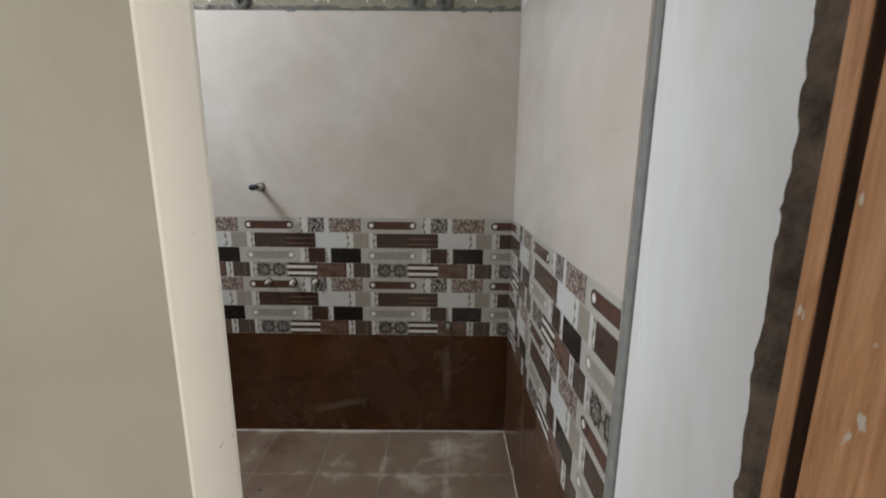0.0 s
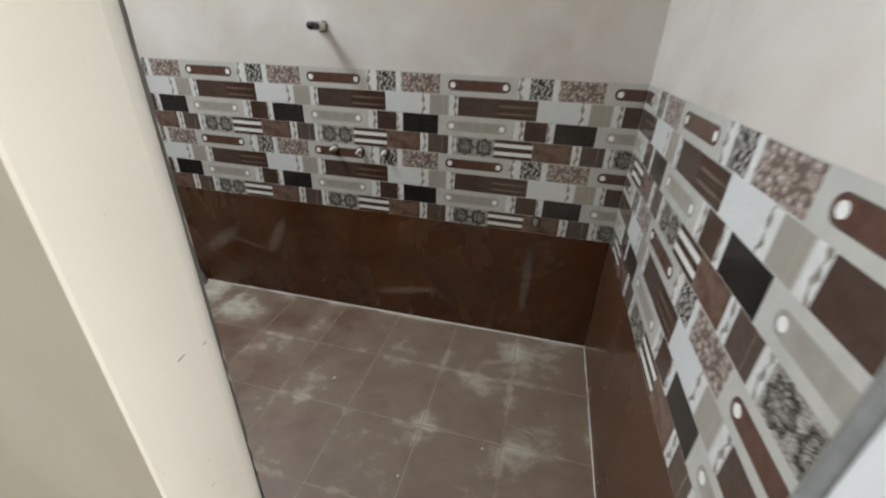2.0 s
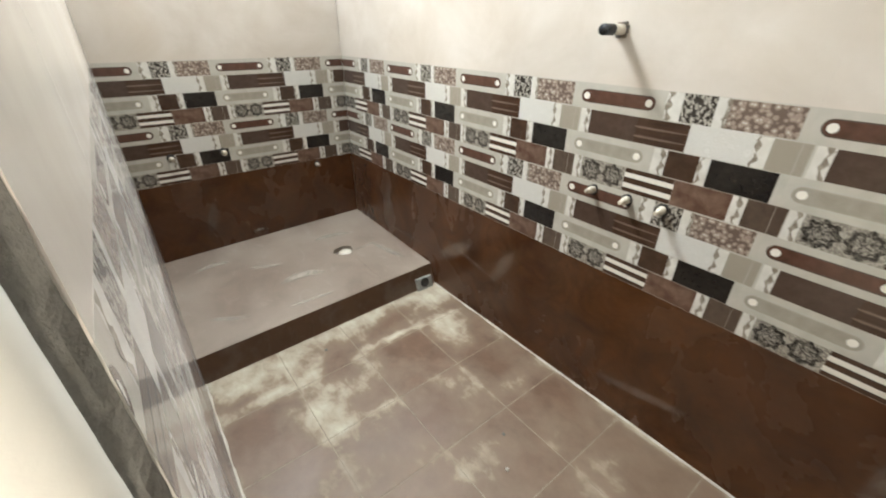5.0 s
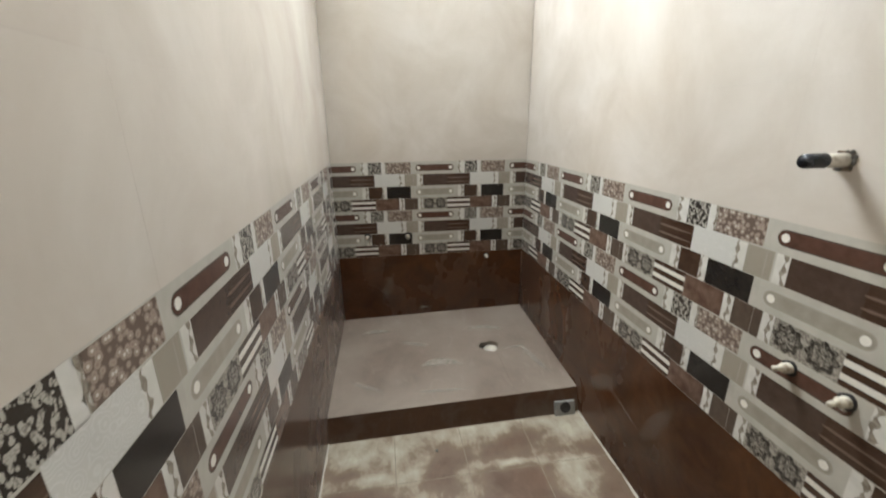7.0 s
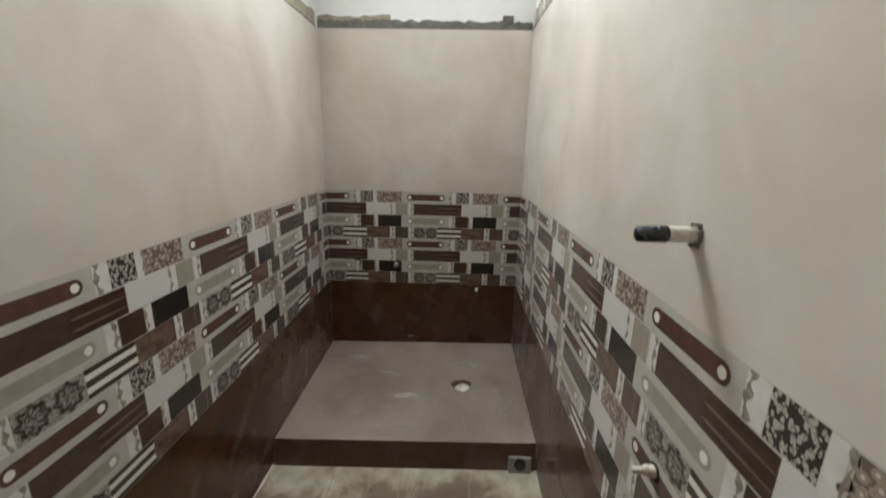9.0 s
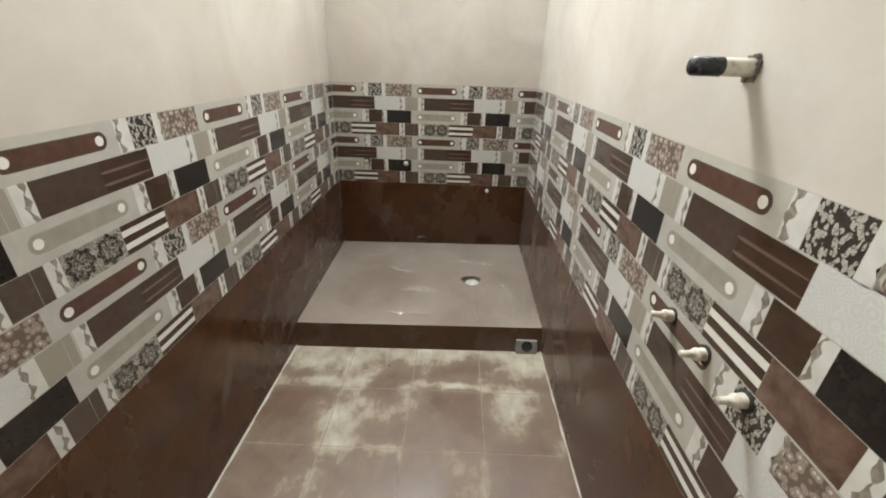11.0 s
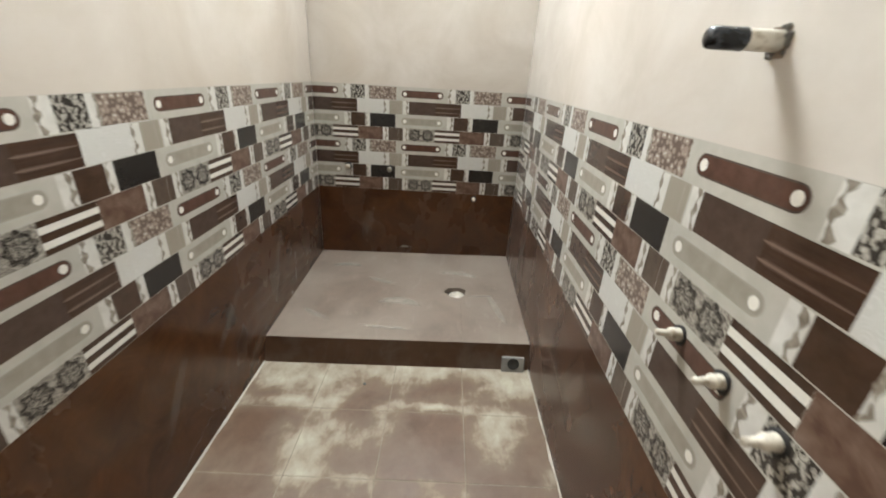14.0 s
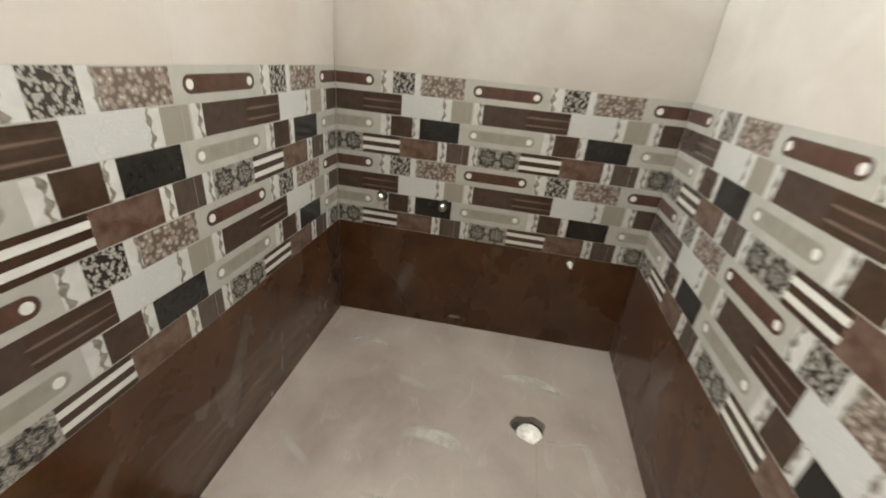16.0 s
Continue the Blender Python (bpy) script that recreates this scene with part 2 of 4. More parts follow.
def dusty_tile(name, c1, c2, dust, low, high, scale, swept=0.45, strokes=0.35, joints=False, spread=0.22, lift=0.06):
    q = Mat(name)
    p = q.place()
    base = q.ramp(q.noise(p, 9, 5, 0.65, 0.6), (0.3, c1), (0.7, c2))
    base = q.mix(q.math("MULTIPLY", q.random(), 0.35), base, c1)
    cloud = q.noise(p, scale, 7, 0.58, 0.35)
    broad = q.noise(p, scale * 0.45, 3, 0.5)
    heap = q.ramp(q.math("MULTIPLY", q.axis(p, 0), -1.0), (swept, 0.0), (swept + spread, 1.0))
    amount = q.math("ADD", q.math("MULTIPLY", cloud, 0.7), q.math("ADD", q.math("MULTIPLY", broad, 0.3), q.math("MULTIPLY", heap, lift)))
    if joints:
        v = q.local()
        rim = q.math("MAXIMUM", q.math("ABSOLUTE", q.math("SUBTRACT", q.axis(v, 0), 0.15)), q.math("ABSOLUTE", q.math("SUBTRACT", q.axis(v, 1), 0.15)))
        amount = q.math("ADD", amount, q.math("MULTIPLY", q.ramp(rim, (0.11, 0.0), (0.152, 1.0)), 0.055))
    w = high - low
    amount = q.ramp(amount, (low, 0.05), (low + w * 0.38, 0.42), (low + w * 0.56, 0.50), (high, 0.95))
    fine = q.ramp(q.noise(p, 120, 4, 0.75), (0.25, 0.75), (0.7, 1.0))
    stroke = q.ramp(q.noise(q.scaled(p, (1.0, 2.6, 1.0)), 4.6, 2, 0.5, 2.2), (0.63, 0.0), (0.68, 1.0), (0.74, 0.2))
    c = q.mix(q.math("MULTIPLY", amount, fine), base, dust)
    q.colour(q.mix(q.math("MULTIPLY", q.math("MULTIPLY", stroke, fine), strokes), c, (0.58, 0.53, 0.45)))
    q.rough(q.math("ADD", q.math("MULTIPLY", amount, 0.4), 0.42))
    q.bump(q.noise(p, 90, 5, 0.7), 0.25, 0.002)
    return q.m


# drifts of cement dust on the floor, and patches trodden or wiped bare: x, y, half widths, how much
DRIFTS = (
    (-1.74, 1.45, 0.105, 0.80, 0.42), (-1.68, 0.99, 0.09, 0.13, 0.26), (-1.62, 1.98, 0.10, 0.09, 0.36), (-1.55, 1.478, 0.17, 0.032, 0.34),
    (-1.31, 1.17, 0.13, 0.10, 0.34), (-1.38, 1.33, 0.08, 0.13, 0.26), (-1.40, 1.91, 0.11, 0.10, 0.36), (-1.494, 1.637, 0.018, 0.10, 0.45),
    (-1.17, 1.19, 0.10, 0.08, 0.18), (0.04, 1.93, 0.17, 0.11, 0.36), (-0.13, 1.72, 0.09, 0.10, 0.26), (-0.50, 1.79, 0.10, 0.08, 0.18),
    (-0.93, 1.37, 0.12, 0.10, 0.16), (-0.35, 1.40, 0.22, 0.16, 0.12), (0.10, 1.45, 0.14, 0.22, 0.16),
)
BARE = (
    (-1.555, 0.934, 0.045, 0.08, 0.34), (-1.613, 1.60, 0.055, 0.10, 0.42), (-1.39, 1.63, 0.075, 0.11, 0.42), (-1.52, 1.32, 0.055, 0.07, 0.34),
    (-1.24, 1.36, 0.055, 0.10, 0.30), (-1.36, 0.935, 0.11, 0.065, 0.28), (-1.528, 1.904, 0.03, 0.08, 0.36), (-1.25, 1.945, 0.05, 0.08, 0.30),
    (-1.12, 1.90, 0.08, 0.13, 0.28), (-1.24, 1.60, 0.05, 0.09, 0.24), (-1.02, 1.94, 0.10, 0.10, 0.22), (-1.12, 1.48, 0.10, 0.08, 0.20),
    (-0.82, 1.98, 0.10, 0.08, 0.24), (-0.70, 1.28, 0.10, 0.07, 0.18), (-0.13, 1.64, 0.03, 0.02, 0.30), (-0.45, 1.60, 0.12, 0.08, 0.14),
)
q = Mat("floor_tile_brown")
p = q.place()
w = q.warped(q.warped(p, 4.5, 0.20), 15, 0.030)
base = q.ramp(q.noise(p, 9, 5, 0.65, 0.6), (0.3, (0.092, 0.049, 0.027)), (0.7, (0.145, 0.082, 0.049)))
base = q.mix(q.math("MULTIPLY", q.random(), 0.30), base, (0.098, 0.056, 0.034))
uneven = q.ramp(q.math("MULTIPLY", q.axis(p, 0), -0.5), (0.20, 0.62), (0.55, 1.50))
amount = q.math("ADD", q.math("MULTIPLY", q.math("SUBTRACT", q.noise(p, 5.5, 6, 0.58, 0.2), 0.5), uneven), 0.365)
for x, y, rx, ry, k in DRIFTS:
    amount = q.math("ADD", amount, q.math("MULTIPLY", q.patch(w, x, y, rx, ry), k * 0.80))
for x, y, rx, ry, k in BARE:
    amount = q.math("SUBTRACT", amount, q.math("MULTIPLY", q.patch(w, x, y, rx, ry), k * 0.62))
v = q.local()
rim = q.math("MAXIMUM", q.math("ABSOLUTE", q.math("SUBTRACT", q.axis(v, 0), 0.15)), q.math("ABSOLUTE", q.math("SUBTRACT", q.axis(v, 1), 0.15)))
rim = q.math("MULTIPLY", q.ramp(rim, (0.128, 0.0), (0.152, 1.0)), q.ramp(q.noise(p, 5.5, 3, 0.5), (0.42, 0.0), (0.62, 1.0)))
amount = q.math("ADD", amount, q.math("MULTIPLY", rim, 0.20))
fine = q.ramp(q.noise(p, 120, 4, 0.75), (0.25, 0.80), (0.7, 1.0))
scuff = q.ramp(q.noise(q.scaled(p, (1.0, 1.8, 1.0)), 13.0, 3, 0.6, 0.5), (0.35, 0.86), (0.65, 1.08))
amount = q.math("MULTIPLY", amount, scuff)
haze = q.math("MULTIPLY", q.ramp(amount, (0.10, 0.03), (0.38, 0.48), (0.62, 0.90)), fine)
pile = q.math("MULTIPLY", q.ramp(amount, (0.46, 0.0), (0.64, 0.45), (0.92, 0.95)), fine)
q.colour(q.mix(pile, q.mix(haze, base, (0.218, 0.160, 0.108)), (0.46, 0.42, 0.325)))
q.rough(q.math("ADD", q.math("MULTIPLY", haze, 0.4), 0.40))
q.bump(q.math("ADD", q.math("MULTIPLY", q.noise(p, 90, 5, 0.7), 0.4), q.math("MULTIPLY", pile, 0.8)), 0.30, 0.003)
m_floor_tile = q.m
m_platform_top = dusty_tile("platform_tile_dusty", (0.165, 0.122, 0.094), (0.215, 0.162, 0.126), (0.30, 0.248, 0.198), 0.40, 0.66, 3.4, 2.3, 0.09)
m_riser = dusty_tile("riser_tile_brown", (0.125, 0.060, 0.030), (0.180, 0.092, 0.048), (0.30, 0.25, 0.20), 0.46, 0.80, 6.0, 2.4, 0.05)


def mortar(name, c1, c2, depth=0.006):
    q = Mat(name, 0.9, spec=0.2)
    p = q.place()
    n1 = q.noise(p, 24, 6, 0.7)
    q.colour(q.ramp(n1, (0.3, c1), (0.7, c2)))
    q.bump(q.math("ADD", n1, q.math("MULTIPLY", q.noise(p, 160, 3, 0.6), 0.3)), 0.8, depth)
    return q.m


m_mortar = mortar("cement_mortar", (0.10, 0.095, 0.085), (0.19, 0.18, 0.16))
m_plaster_grey = mortar("grey_cement", (0.20, 0.195, 0.18), (0.29, 0.28, 0.26), 0.003)
m_dirty_mortar = mortar("cement_mortar_brown", (0.075, 0.054, 0.038), (0.30, 0.235, 0.18), 0.010)
m_grout = mortar("cement_grout", (0.18, 0.142, 0.104), (0.31, 0.262, 0.20), 0.001)
m_screed = mortar("cement_dust_line", (0.42, 0.385, 0.32), (0.55, 0.50, 0.43), 0.002)


def paint(name, c1, c2, rough=0.6, stretch=(1, 1, 1)):
    q = Mat(name, rough, spec=0.35)
    p = q.place()
    stain = q.ramp(q.noise(q.scaled(p, stretch), 2.4, 5, 0.6, 0.6), (0.35, 0.0), (0.75, 1.0))
    speck = q.ramp(q.noise(p, 95, 2, 0.5), (0.75, 0.0), (0.775, 1.0))
    c = q.mix(stain, c1, c2)
    q.colour(q.mix(q.math("MULTIPLY", speck, 0.25), c, (0.2, 0.16, 0.12)))
    q.bump(q.math("ADD", q.noise(p, 9, 3, 0.5), q.math("MULTIPLY", q.noise(p, 140, 3, 0.6), 0.12)), 0.35, 0.006)
    return q.m


m_white = paint("white_wall_paint", (0.80, 0.80, 0.78), (0.74, 0.735, 0.70))
# upright pale and beige streaks paint the light's fall-off on the rounded plaster
m_putty_shade = paint("white_putty_painted_shade", (0.82, 0.82, 0.81), (0.64, 0.60, 0.53), 0.55, (1.7, 1.7, 0.4))
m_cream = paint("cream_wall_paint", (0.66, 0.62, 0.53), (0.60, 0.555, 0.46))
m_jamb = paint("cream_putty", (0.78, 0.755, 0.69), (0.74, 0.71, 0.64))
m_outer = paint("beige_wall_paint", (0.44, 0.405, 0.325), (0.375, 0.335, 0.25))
m_plaster = mortar("bare_plaster", (0.24, 0.21, 0.155), (0.36, 0.325, 0.25), 0.003)
m_drip = paint("paint_drip_white", (0.78, 0.78, 0.76), (0.72, 0.72, 0.70))

q = Mat("door_frame_wood", 0.5)
p = q.place()
grain = q.noise(q.scaled(p, (14, 14, 1.1)), 6, 5, 0.65, 0.8)
wear = q.ramp(q.noise(q.scaled(p, (3, 3, 0.7)), 9, 4, 0.6), (0.60, 0.0), (0.72, 1.0))
c = q.ramp(grain, (0.28, (0.32, 0.138, 0.054)), (0.52, (0.55, 0.275, 0.125)), (0.75, (0.66, 0.37, 0.195)))
chip = q.ramp(q.noise(q.scaled(p, (2, 2, 1.0)), 30, 2, 0.5), (0.70, 0.0), (0.73, 1.0))
q.colour(q.mix(chip, q.mix(q.math("MULTIPLY", wear, 0.7), c, (0.50, 0.345, 0.235)), (0.62, 0.56, 0.47)))
q.bump(grain, 0.4, 0.002)
m_timber = q.m

# near-black brown: the shade of the frame's groove put into the colour
q = Mat("wood_painted_shade", 0.7)
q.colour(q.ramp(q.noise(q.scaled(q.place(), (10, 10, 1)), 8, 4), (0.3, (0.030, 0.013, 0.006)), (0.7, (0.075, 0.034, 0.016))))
m_shade_wood = q.m

q = Mat("pipe_plastic_white", 0.35)
q.colour(q.mix(q.ramp(q.noise(q.place(), 55, 4, 0.6), (0.5, 0.0), (0.7, 1.0)), (0.66, 0.62, 0.535), (0.36, 0.30, 0.22)))
m_pvc = q.m
q = Mat("plug_plastic_dirty", 0.4)
q.colour(q.mix(q.ramp(q.noise(q.place(), 70, 4, 0.6), (0.42, 0.0), (0.66, 1.0)), (0.62, 0.57, 0.475), (0.30, 0.245, 0.175)))
m_plug = q.m
q = Mat("pipe_cap_dark", 0.22)
q.colour(q.ramp(q.noise(q.place(), 42, 3, 0.6), (0.45, (0.006, 0.008, 0.012)), (0.72, (0.10, 0.11, 0.125))))
m_cap = q.m
q = Mat("brass_fitting", 0.3, 1.0)
q.colour(q.ramp(q.noise(q.place(), 60, 3), (0.3, (0.42, 0.37, 0.28)), (0.7, (0.66, 0.62, 0.54))))
m_brass = q.m
# near-black colour that paints the shade inside holes on shallow discs
q = Mat("hole_painted_shade", 0.8)
q.colour(q.ramp(q.noise(q.place(), 60, 3), (0.3, (0.012, 0.011, 0.01)), (0.7, (0.03, 0.027, 0.023))))
m_hole_shade = q.m


# ---- building helpers ----
def mesh_of(name, bm, *materials):
    me = bpy.data.meshes.new(name)
    bm.normal_update()
    bm.to_mesh(me)
    bm.free()
    for m in materials:
        me.materials.append(m)
    return me


def part(name, bm, material, parent=None, label=""):
    """A bmesh as one mesh object, under a thing or a part."""
    ob = new(name, mesh_of(name, bm, *(material if isinstance(material, (list, tuple)) else (material,))))
    if parent:
        ob.parent = parent
    return tagged(ob, label)


def empty(name, label, category, kind="", group=""):
    return tagged(new(name), label, category, group, kind)


def add_box(bm, x0, x1, y0, y1, z0, z1, bevel=0.0):
    r = bmesh.ops.create_cube(bm, size=1.0)
    for v in r["verts"]:
        v.co = Vector((x0 + (v.co.x + 0.5) * (x1 - x0), y0 + (v.co.y + 0.5) * (y1 - y0), z0 + (v.co.z + 0.5) * (z1 - z0)))
    if bevel:
        bmesh.ops.bevel(bm, geom=list({e for v in r["verts"] for e in v.link_edges}), offset=bevel, segments=2, affect="EDGES", profile=0.5)
    return bm


def box(*a, **k):
    return add_box(bmesh.new(), *a, **k)


def lathe(profile, steps=20, m=None):
    """A turned shape: (radius, height) pairs about z."""
    bm = bmesh.new()
    rings = []
    for r, h in profile:
        rings.append([bm.verts.new((r * math.cos(a), r * math.sin(a), h)) for a in np.linspace(0, 2 * math.pi, steps, endpoint=False)] if r > 1e-6 else [bm.verts.new((0, 0, h))])
    for a, b in zip(rings, rings[1:]):
        for i in range(steps):
            j = (i + 1) % steps
            loop = [a[i % len(a)], a[j % len(a)], b[j % len(b)], b[i % len(b)]]
            loop = list(dict.fromkeys(loop))
            if len(loop) > 2:
                bm.faces.new(loop).smooth = True
    bmesh.ops.recalc_face_normals(bm, faces=bm.faces)
    if m:
        bm.transform(m)
    return bm


def rough_strip(a, b, z0, z1, out, depth, step=0.02, jag=0.012, seed=1):
    """An uneven bed of mortar along a wall from plan point a to b, proud by depth towards out."""
    rng = random.Random(seed)
    bm = bmesh.new()
    a, b, out = Vector(a), Vector(b), Vector(out)
    n = max(2, int((b - a).length / step))
    rows = []
    for i in range(n + 1):
        p = a.lerp(b, i / n)
        lo, hi = z0, z1 + rng.uniform(-jag, jag)
        d = depth * rng.uniform(0.6, 1.1)
        pts = [(p, lo), (p + out * d, lo), (p + out * d * rng.uniform(0.7, 1.1), (lo + hi) / 2), (p + out * d * 0.5, hi), (p, hi)]
        rows.append([bm.verts.new((u.x, u.y, z)) for u, z in pts])
    for r, s in zip(rows, rows[1:]):
        for i in range(4):
            bm.faces.new((r[i], s[i], s[i + 1], r[i + 1]))
    bm.faces.new(rows[0])
    bm.faces.new(rows[-1][::-1])
    bmesh.ops.recalc_face_normals(bm, faces=bm.faces)
    return bm


# ---- the room's measures ----
X0, X1 = -2.714, 0.324        # end wall and right-hand wall, tiled faces
Y0, Y1 = 0.848, 2.070         # near wall and far wall, tiled faces
Z_BAND, Z_UP, Z_TOP = 0.5375, 1.1375, 2.052
Z_FLOOR = -0.060              # foot of the wall tiles, under the floor
TILE_W, THICK = 0.600, 0.008
DOOR_L, DOOR_R = -0.386, 0.336
OUTER = 0.689                 # outer face of the near wall
CEIL = 3.10

far_wall = tagged(new("wall_north", mesh_of("wall_north", box(X0 - 0.15, X1 + 0.15, Y1 + THICK + 0.004, Y1 + 0.16, -0.1, CEIL), m_white)),
                  "white painted long bathroom wall, tiled to above door height", "wall", kind="structure")
bm = box(X0 - 0.15, X0 - THICK - 0.004, OUTER, Y1 + THICK + 0.004, -0.12, CEIL)
end_wall = tagged(new("wall_west", mesh_of("wall_west", bm, m_white)),
                  "white painted end wall behind the raised shower platform", "wall", kind="structure")
right_wall = tagged(new("wall_east", mesh_of("wall_east", box(X1 + THICK + 0.006, X1 + 0.15, 0.537, Y1 + THICK + 0.004, -0.1, CEIL), m_putty_shade)),
                    "white painted wall, tiled inside the bathroom, bare beside the door", "wall", kind="structure")
yw = 0.832
bm = bmesh.new()
sect = [(X0 - 0.012, OUTER), (-0.392, OUTER), (-0.389, OUTER + 0.003), (-0.383, 0.800), (-0.3845, 0.812), (-0.390, 0.823), (-0.398, 0.830), (-0.406, yw), (X0 - 0.012, yw)]
bottom = [bm.verts.new((x, y, -0.12)) for x, y in sect]
top = [bm.verts.new((x, y, 2.12)) for x, y in sect]
for i in range(len(sect)):
    j = (i + 1) % len(sect)
    f = bm.faces.new((bottom[i], bottom[j], top[j], top[i]))
    f.smooth = 3 <= i <= 6
bm.faces.new(top)
add_box(bm, X0 - 0.012, X1 + THICK + 0.006, OUTER, yw, 2.12, CEIL)
bm.normal_update()
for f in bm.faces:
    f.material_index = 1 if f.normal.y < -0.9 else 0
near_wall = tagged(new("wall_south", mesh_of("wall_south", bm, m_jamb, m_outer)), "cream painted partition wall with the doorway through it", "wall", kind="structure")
bm = bmesh.new()
TILE_EDGE = -0.412             # where the near wall's tiles stop beside the doorway
sect = [(X0 - 0.01, yw), (-0.404, yw), (TILE_EDGE + 0.005, Y0 - 0.008), (TILE_EDGE + 0.001, Y0 - 0.001), (TILE_EDGE - 0.004, Y0 - THICK), (X0 - 0.01, Y0 - THICK)]
nz = 160
loops = []
for i in range(nz + 1):
    z = Z_FLOOR + (Z_TOP - Z_FLOOR - 0.004) * i / nz
    w = [0, 0.002 * noise.noise((z * 22, 1, 0)), 0.006 * noise.noise((z * 17, 2, 0)) + 0.003 * noise.noise((z * 43, 4, 0)), 0.005 * noise.noise((z * 19, 3, 0)) + 0.003 * noise.noise((z * 50, 5, 0)), 0, 0]
    loops.append([bm.verts.new((x + d, y - abs(d) * 0.5, z)) for (x, y), d in zip(sect, w)])
for p, r in zip(loops, loops[1:]):
    for i in range(6):
        j = (i + 1) % 6
        bm.faces.new((p[i], p[j], r[j], r[i]))
bm.faces.new(loops[0])
bm.faces.new(loops[-1])
bmesh.ops.recalc_face_normals(bm, faces=bm.faces)
part("mortar_bed", bm, m_mortar, near_wall, "grey cement mortar bed showing at the door edge")
for y, z, ry_, length in ((0.765, 0.886, 14, 0.0055), (0.799, 0.882, 8, 0.003)):
    bm = bmesh.new()
    add_box(bm, -0.0009, 0.0009, -length, length, -0.0008, 0.0008, bevel=0.0003)
    ob = part("scuff", bm, m_plaster_grey, near_wall, "small dark scuff in the paint of the door edge")
    ob.matrix_world = pose(-0.3835 - (0.8 - y) * 0.055, y, z, ry_, 0, 0)
upper = box(X0 - 0.012, DOOR_L, yw + 0.001, Y0 - THICK - 0.005, Z_TOP - 0.002, CEIL)
part("upper_plaster", upper, m_white, near_wall, "white painted plaster above the tiles")

bm = bmesh.new()
for xa, xb, ya, yb in ((X0 - 0.15, SHAFT[0], 0.5, Y1 + 0.16), (SHAFT[1], X1 + 0.15, 0.5, Y1 + 0.16), (SHAFT[0], SHAFT[1], 0.5, SHAFT[2]), (SHAFT[0], SHAFT[1], SHAFT[3], Y1 + 0.16)):
    add_box(bm, xa, xb, ya, yb, CEIL, CEIL + 0.18)
tagged(new("ceiling", mesh_of("ceiling", bm, m_white)), "plain white bathroom ceiling with a light shaft", "ceiling", kind="structure")


def floor_z(x, y):
    """The floor falls towards the platform and the near wall."""
    return -0.007 - 0.0100 * (X1 - x) - 0.0140 * (Y1 - y)


FLOOR_TILT = Vector((0, 0, 1)).rotation_difference(Vector((-0.0100, -0.0140, 1.0)).normalized()).to_matrix().to_4x4()
bm = box(X0 - 0.1, X1 + 0.1, OUTER, Y1 + 0.1, -0.16, 0.0)
for v in bm.verts:
    if v.co.z > -0.1:
        v.co.z = floor_z(v.co.x, v.co.y) - 0.0007
floor = tagged(new("floor", mesh_of("floor", bm, m_grout)),
               "brown square floor tiles under pale cement dust", "floor", kind="structure")

# ---- the hall before the door ----
hall_walls = (
    ("hall_wall_south", (-2.3, 0.336, -2.7, -2.6, -0.1, CEIL)),
    ("side_room_wall_north", (0.47, 2.4, 0.50, 0.60, -0.1, CEIL)),
    ("side_room_wall_south", (0.336, 2.4, -2.7, -2.6, -0.1, CEIL)),
)
for nm, b in hall_walls:
    tagged(new(nm, mesh_of(nm, box(*b), m_cream)), "plain cream painted hall wall", "wall", kind="structure")


def wall_with_window(name, axis, at, thick, a0, a1, w0, w1, z0, z1):
    bm = bmesh.new()
    for u0, u1, q0, q1 in ((a0, a1, -0.1, z0), (a0, a1, z1, CEIL), (a0, w0, z0, z1), (w1, a1, z0, z1)):
        if axis == "x":
            add_box(bm, at, at + thick, u0, u1, q0, q1)
        else:
            add_box(bm, u0, u1, at, at + thick, q0, q1)
    return tagged(new(name, mesh_of(name, bm, m_cream)), "unseen plain cream wall with an assumed window opening", "wall", kind="structure")


# unseen walls, their window openings assumed to go with the two fill lamps
wall_with_window("side_room_wall_east", "x", 2.3, 0.1, -2.6, 0.50, -1.6, -0.4, 0.9, 2.1)
wall_with_window("hall_wall_west", "x", -2.3, 0.1, -2.6, OUTER, -1.9, -0.7, 0.9, 2.1)
tagged(new("hall_wall_return", mesh_of("hall_wall_return", box(0.345, 0.47, 0.33, 0.408, -0.1, CEIL), m_cream)), "plain cream painted wall beside a door frame", "wall", kind="structure")
tagged(new("hall_wall_east", mesh_of("hall_wall_east", box(0.345, 0.47, -2.6, -0.62, -0.1, CEIL), m_cream)), "plain cream painted hall wall", "wall", kind="structure")
tagged(new("hall_wall_over_frame", mesh_of("hall_wall_over_frame", box(0.345, 0.47, -0.62, 0.33, 2.14, CEIL), m_cream)), "plain cream painted wall above a door frame", "wall", kind="structure")
tagged(new("hall_floor", mesh_of("hall_floor", box(-2.3, 2.4, -2.7, OUTER, -0.10, -0.001), m_screed)), "bare cement hall floor", "floor", kind="structure")
tagged(new("hall_ceiling", mesh_of("hall_ceiling", box(-2.3, 2.4, -2.7, 0.5, CEIL, CEIL + 0.1), m_white)), "plain white hall ceiling", "ceiling", kind="structure")

# wooden frame of the next door, with the mortar round it
frame_thing = empty("wooden_door_frame", "worn reddish-brown wooden door frame set in rough mortar", "door frame")
part("post", box(0.325, 0.40, 0.475, 0.4945, 0.0, 2.10, bevel=0.003), m_timber, frame_thing)
part("rebate", box(0.372, 0.42, 0.456, 0.478, 0.0, 2.10), m_timber, frame_thing)
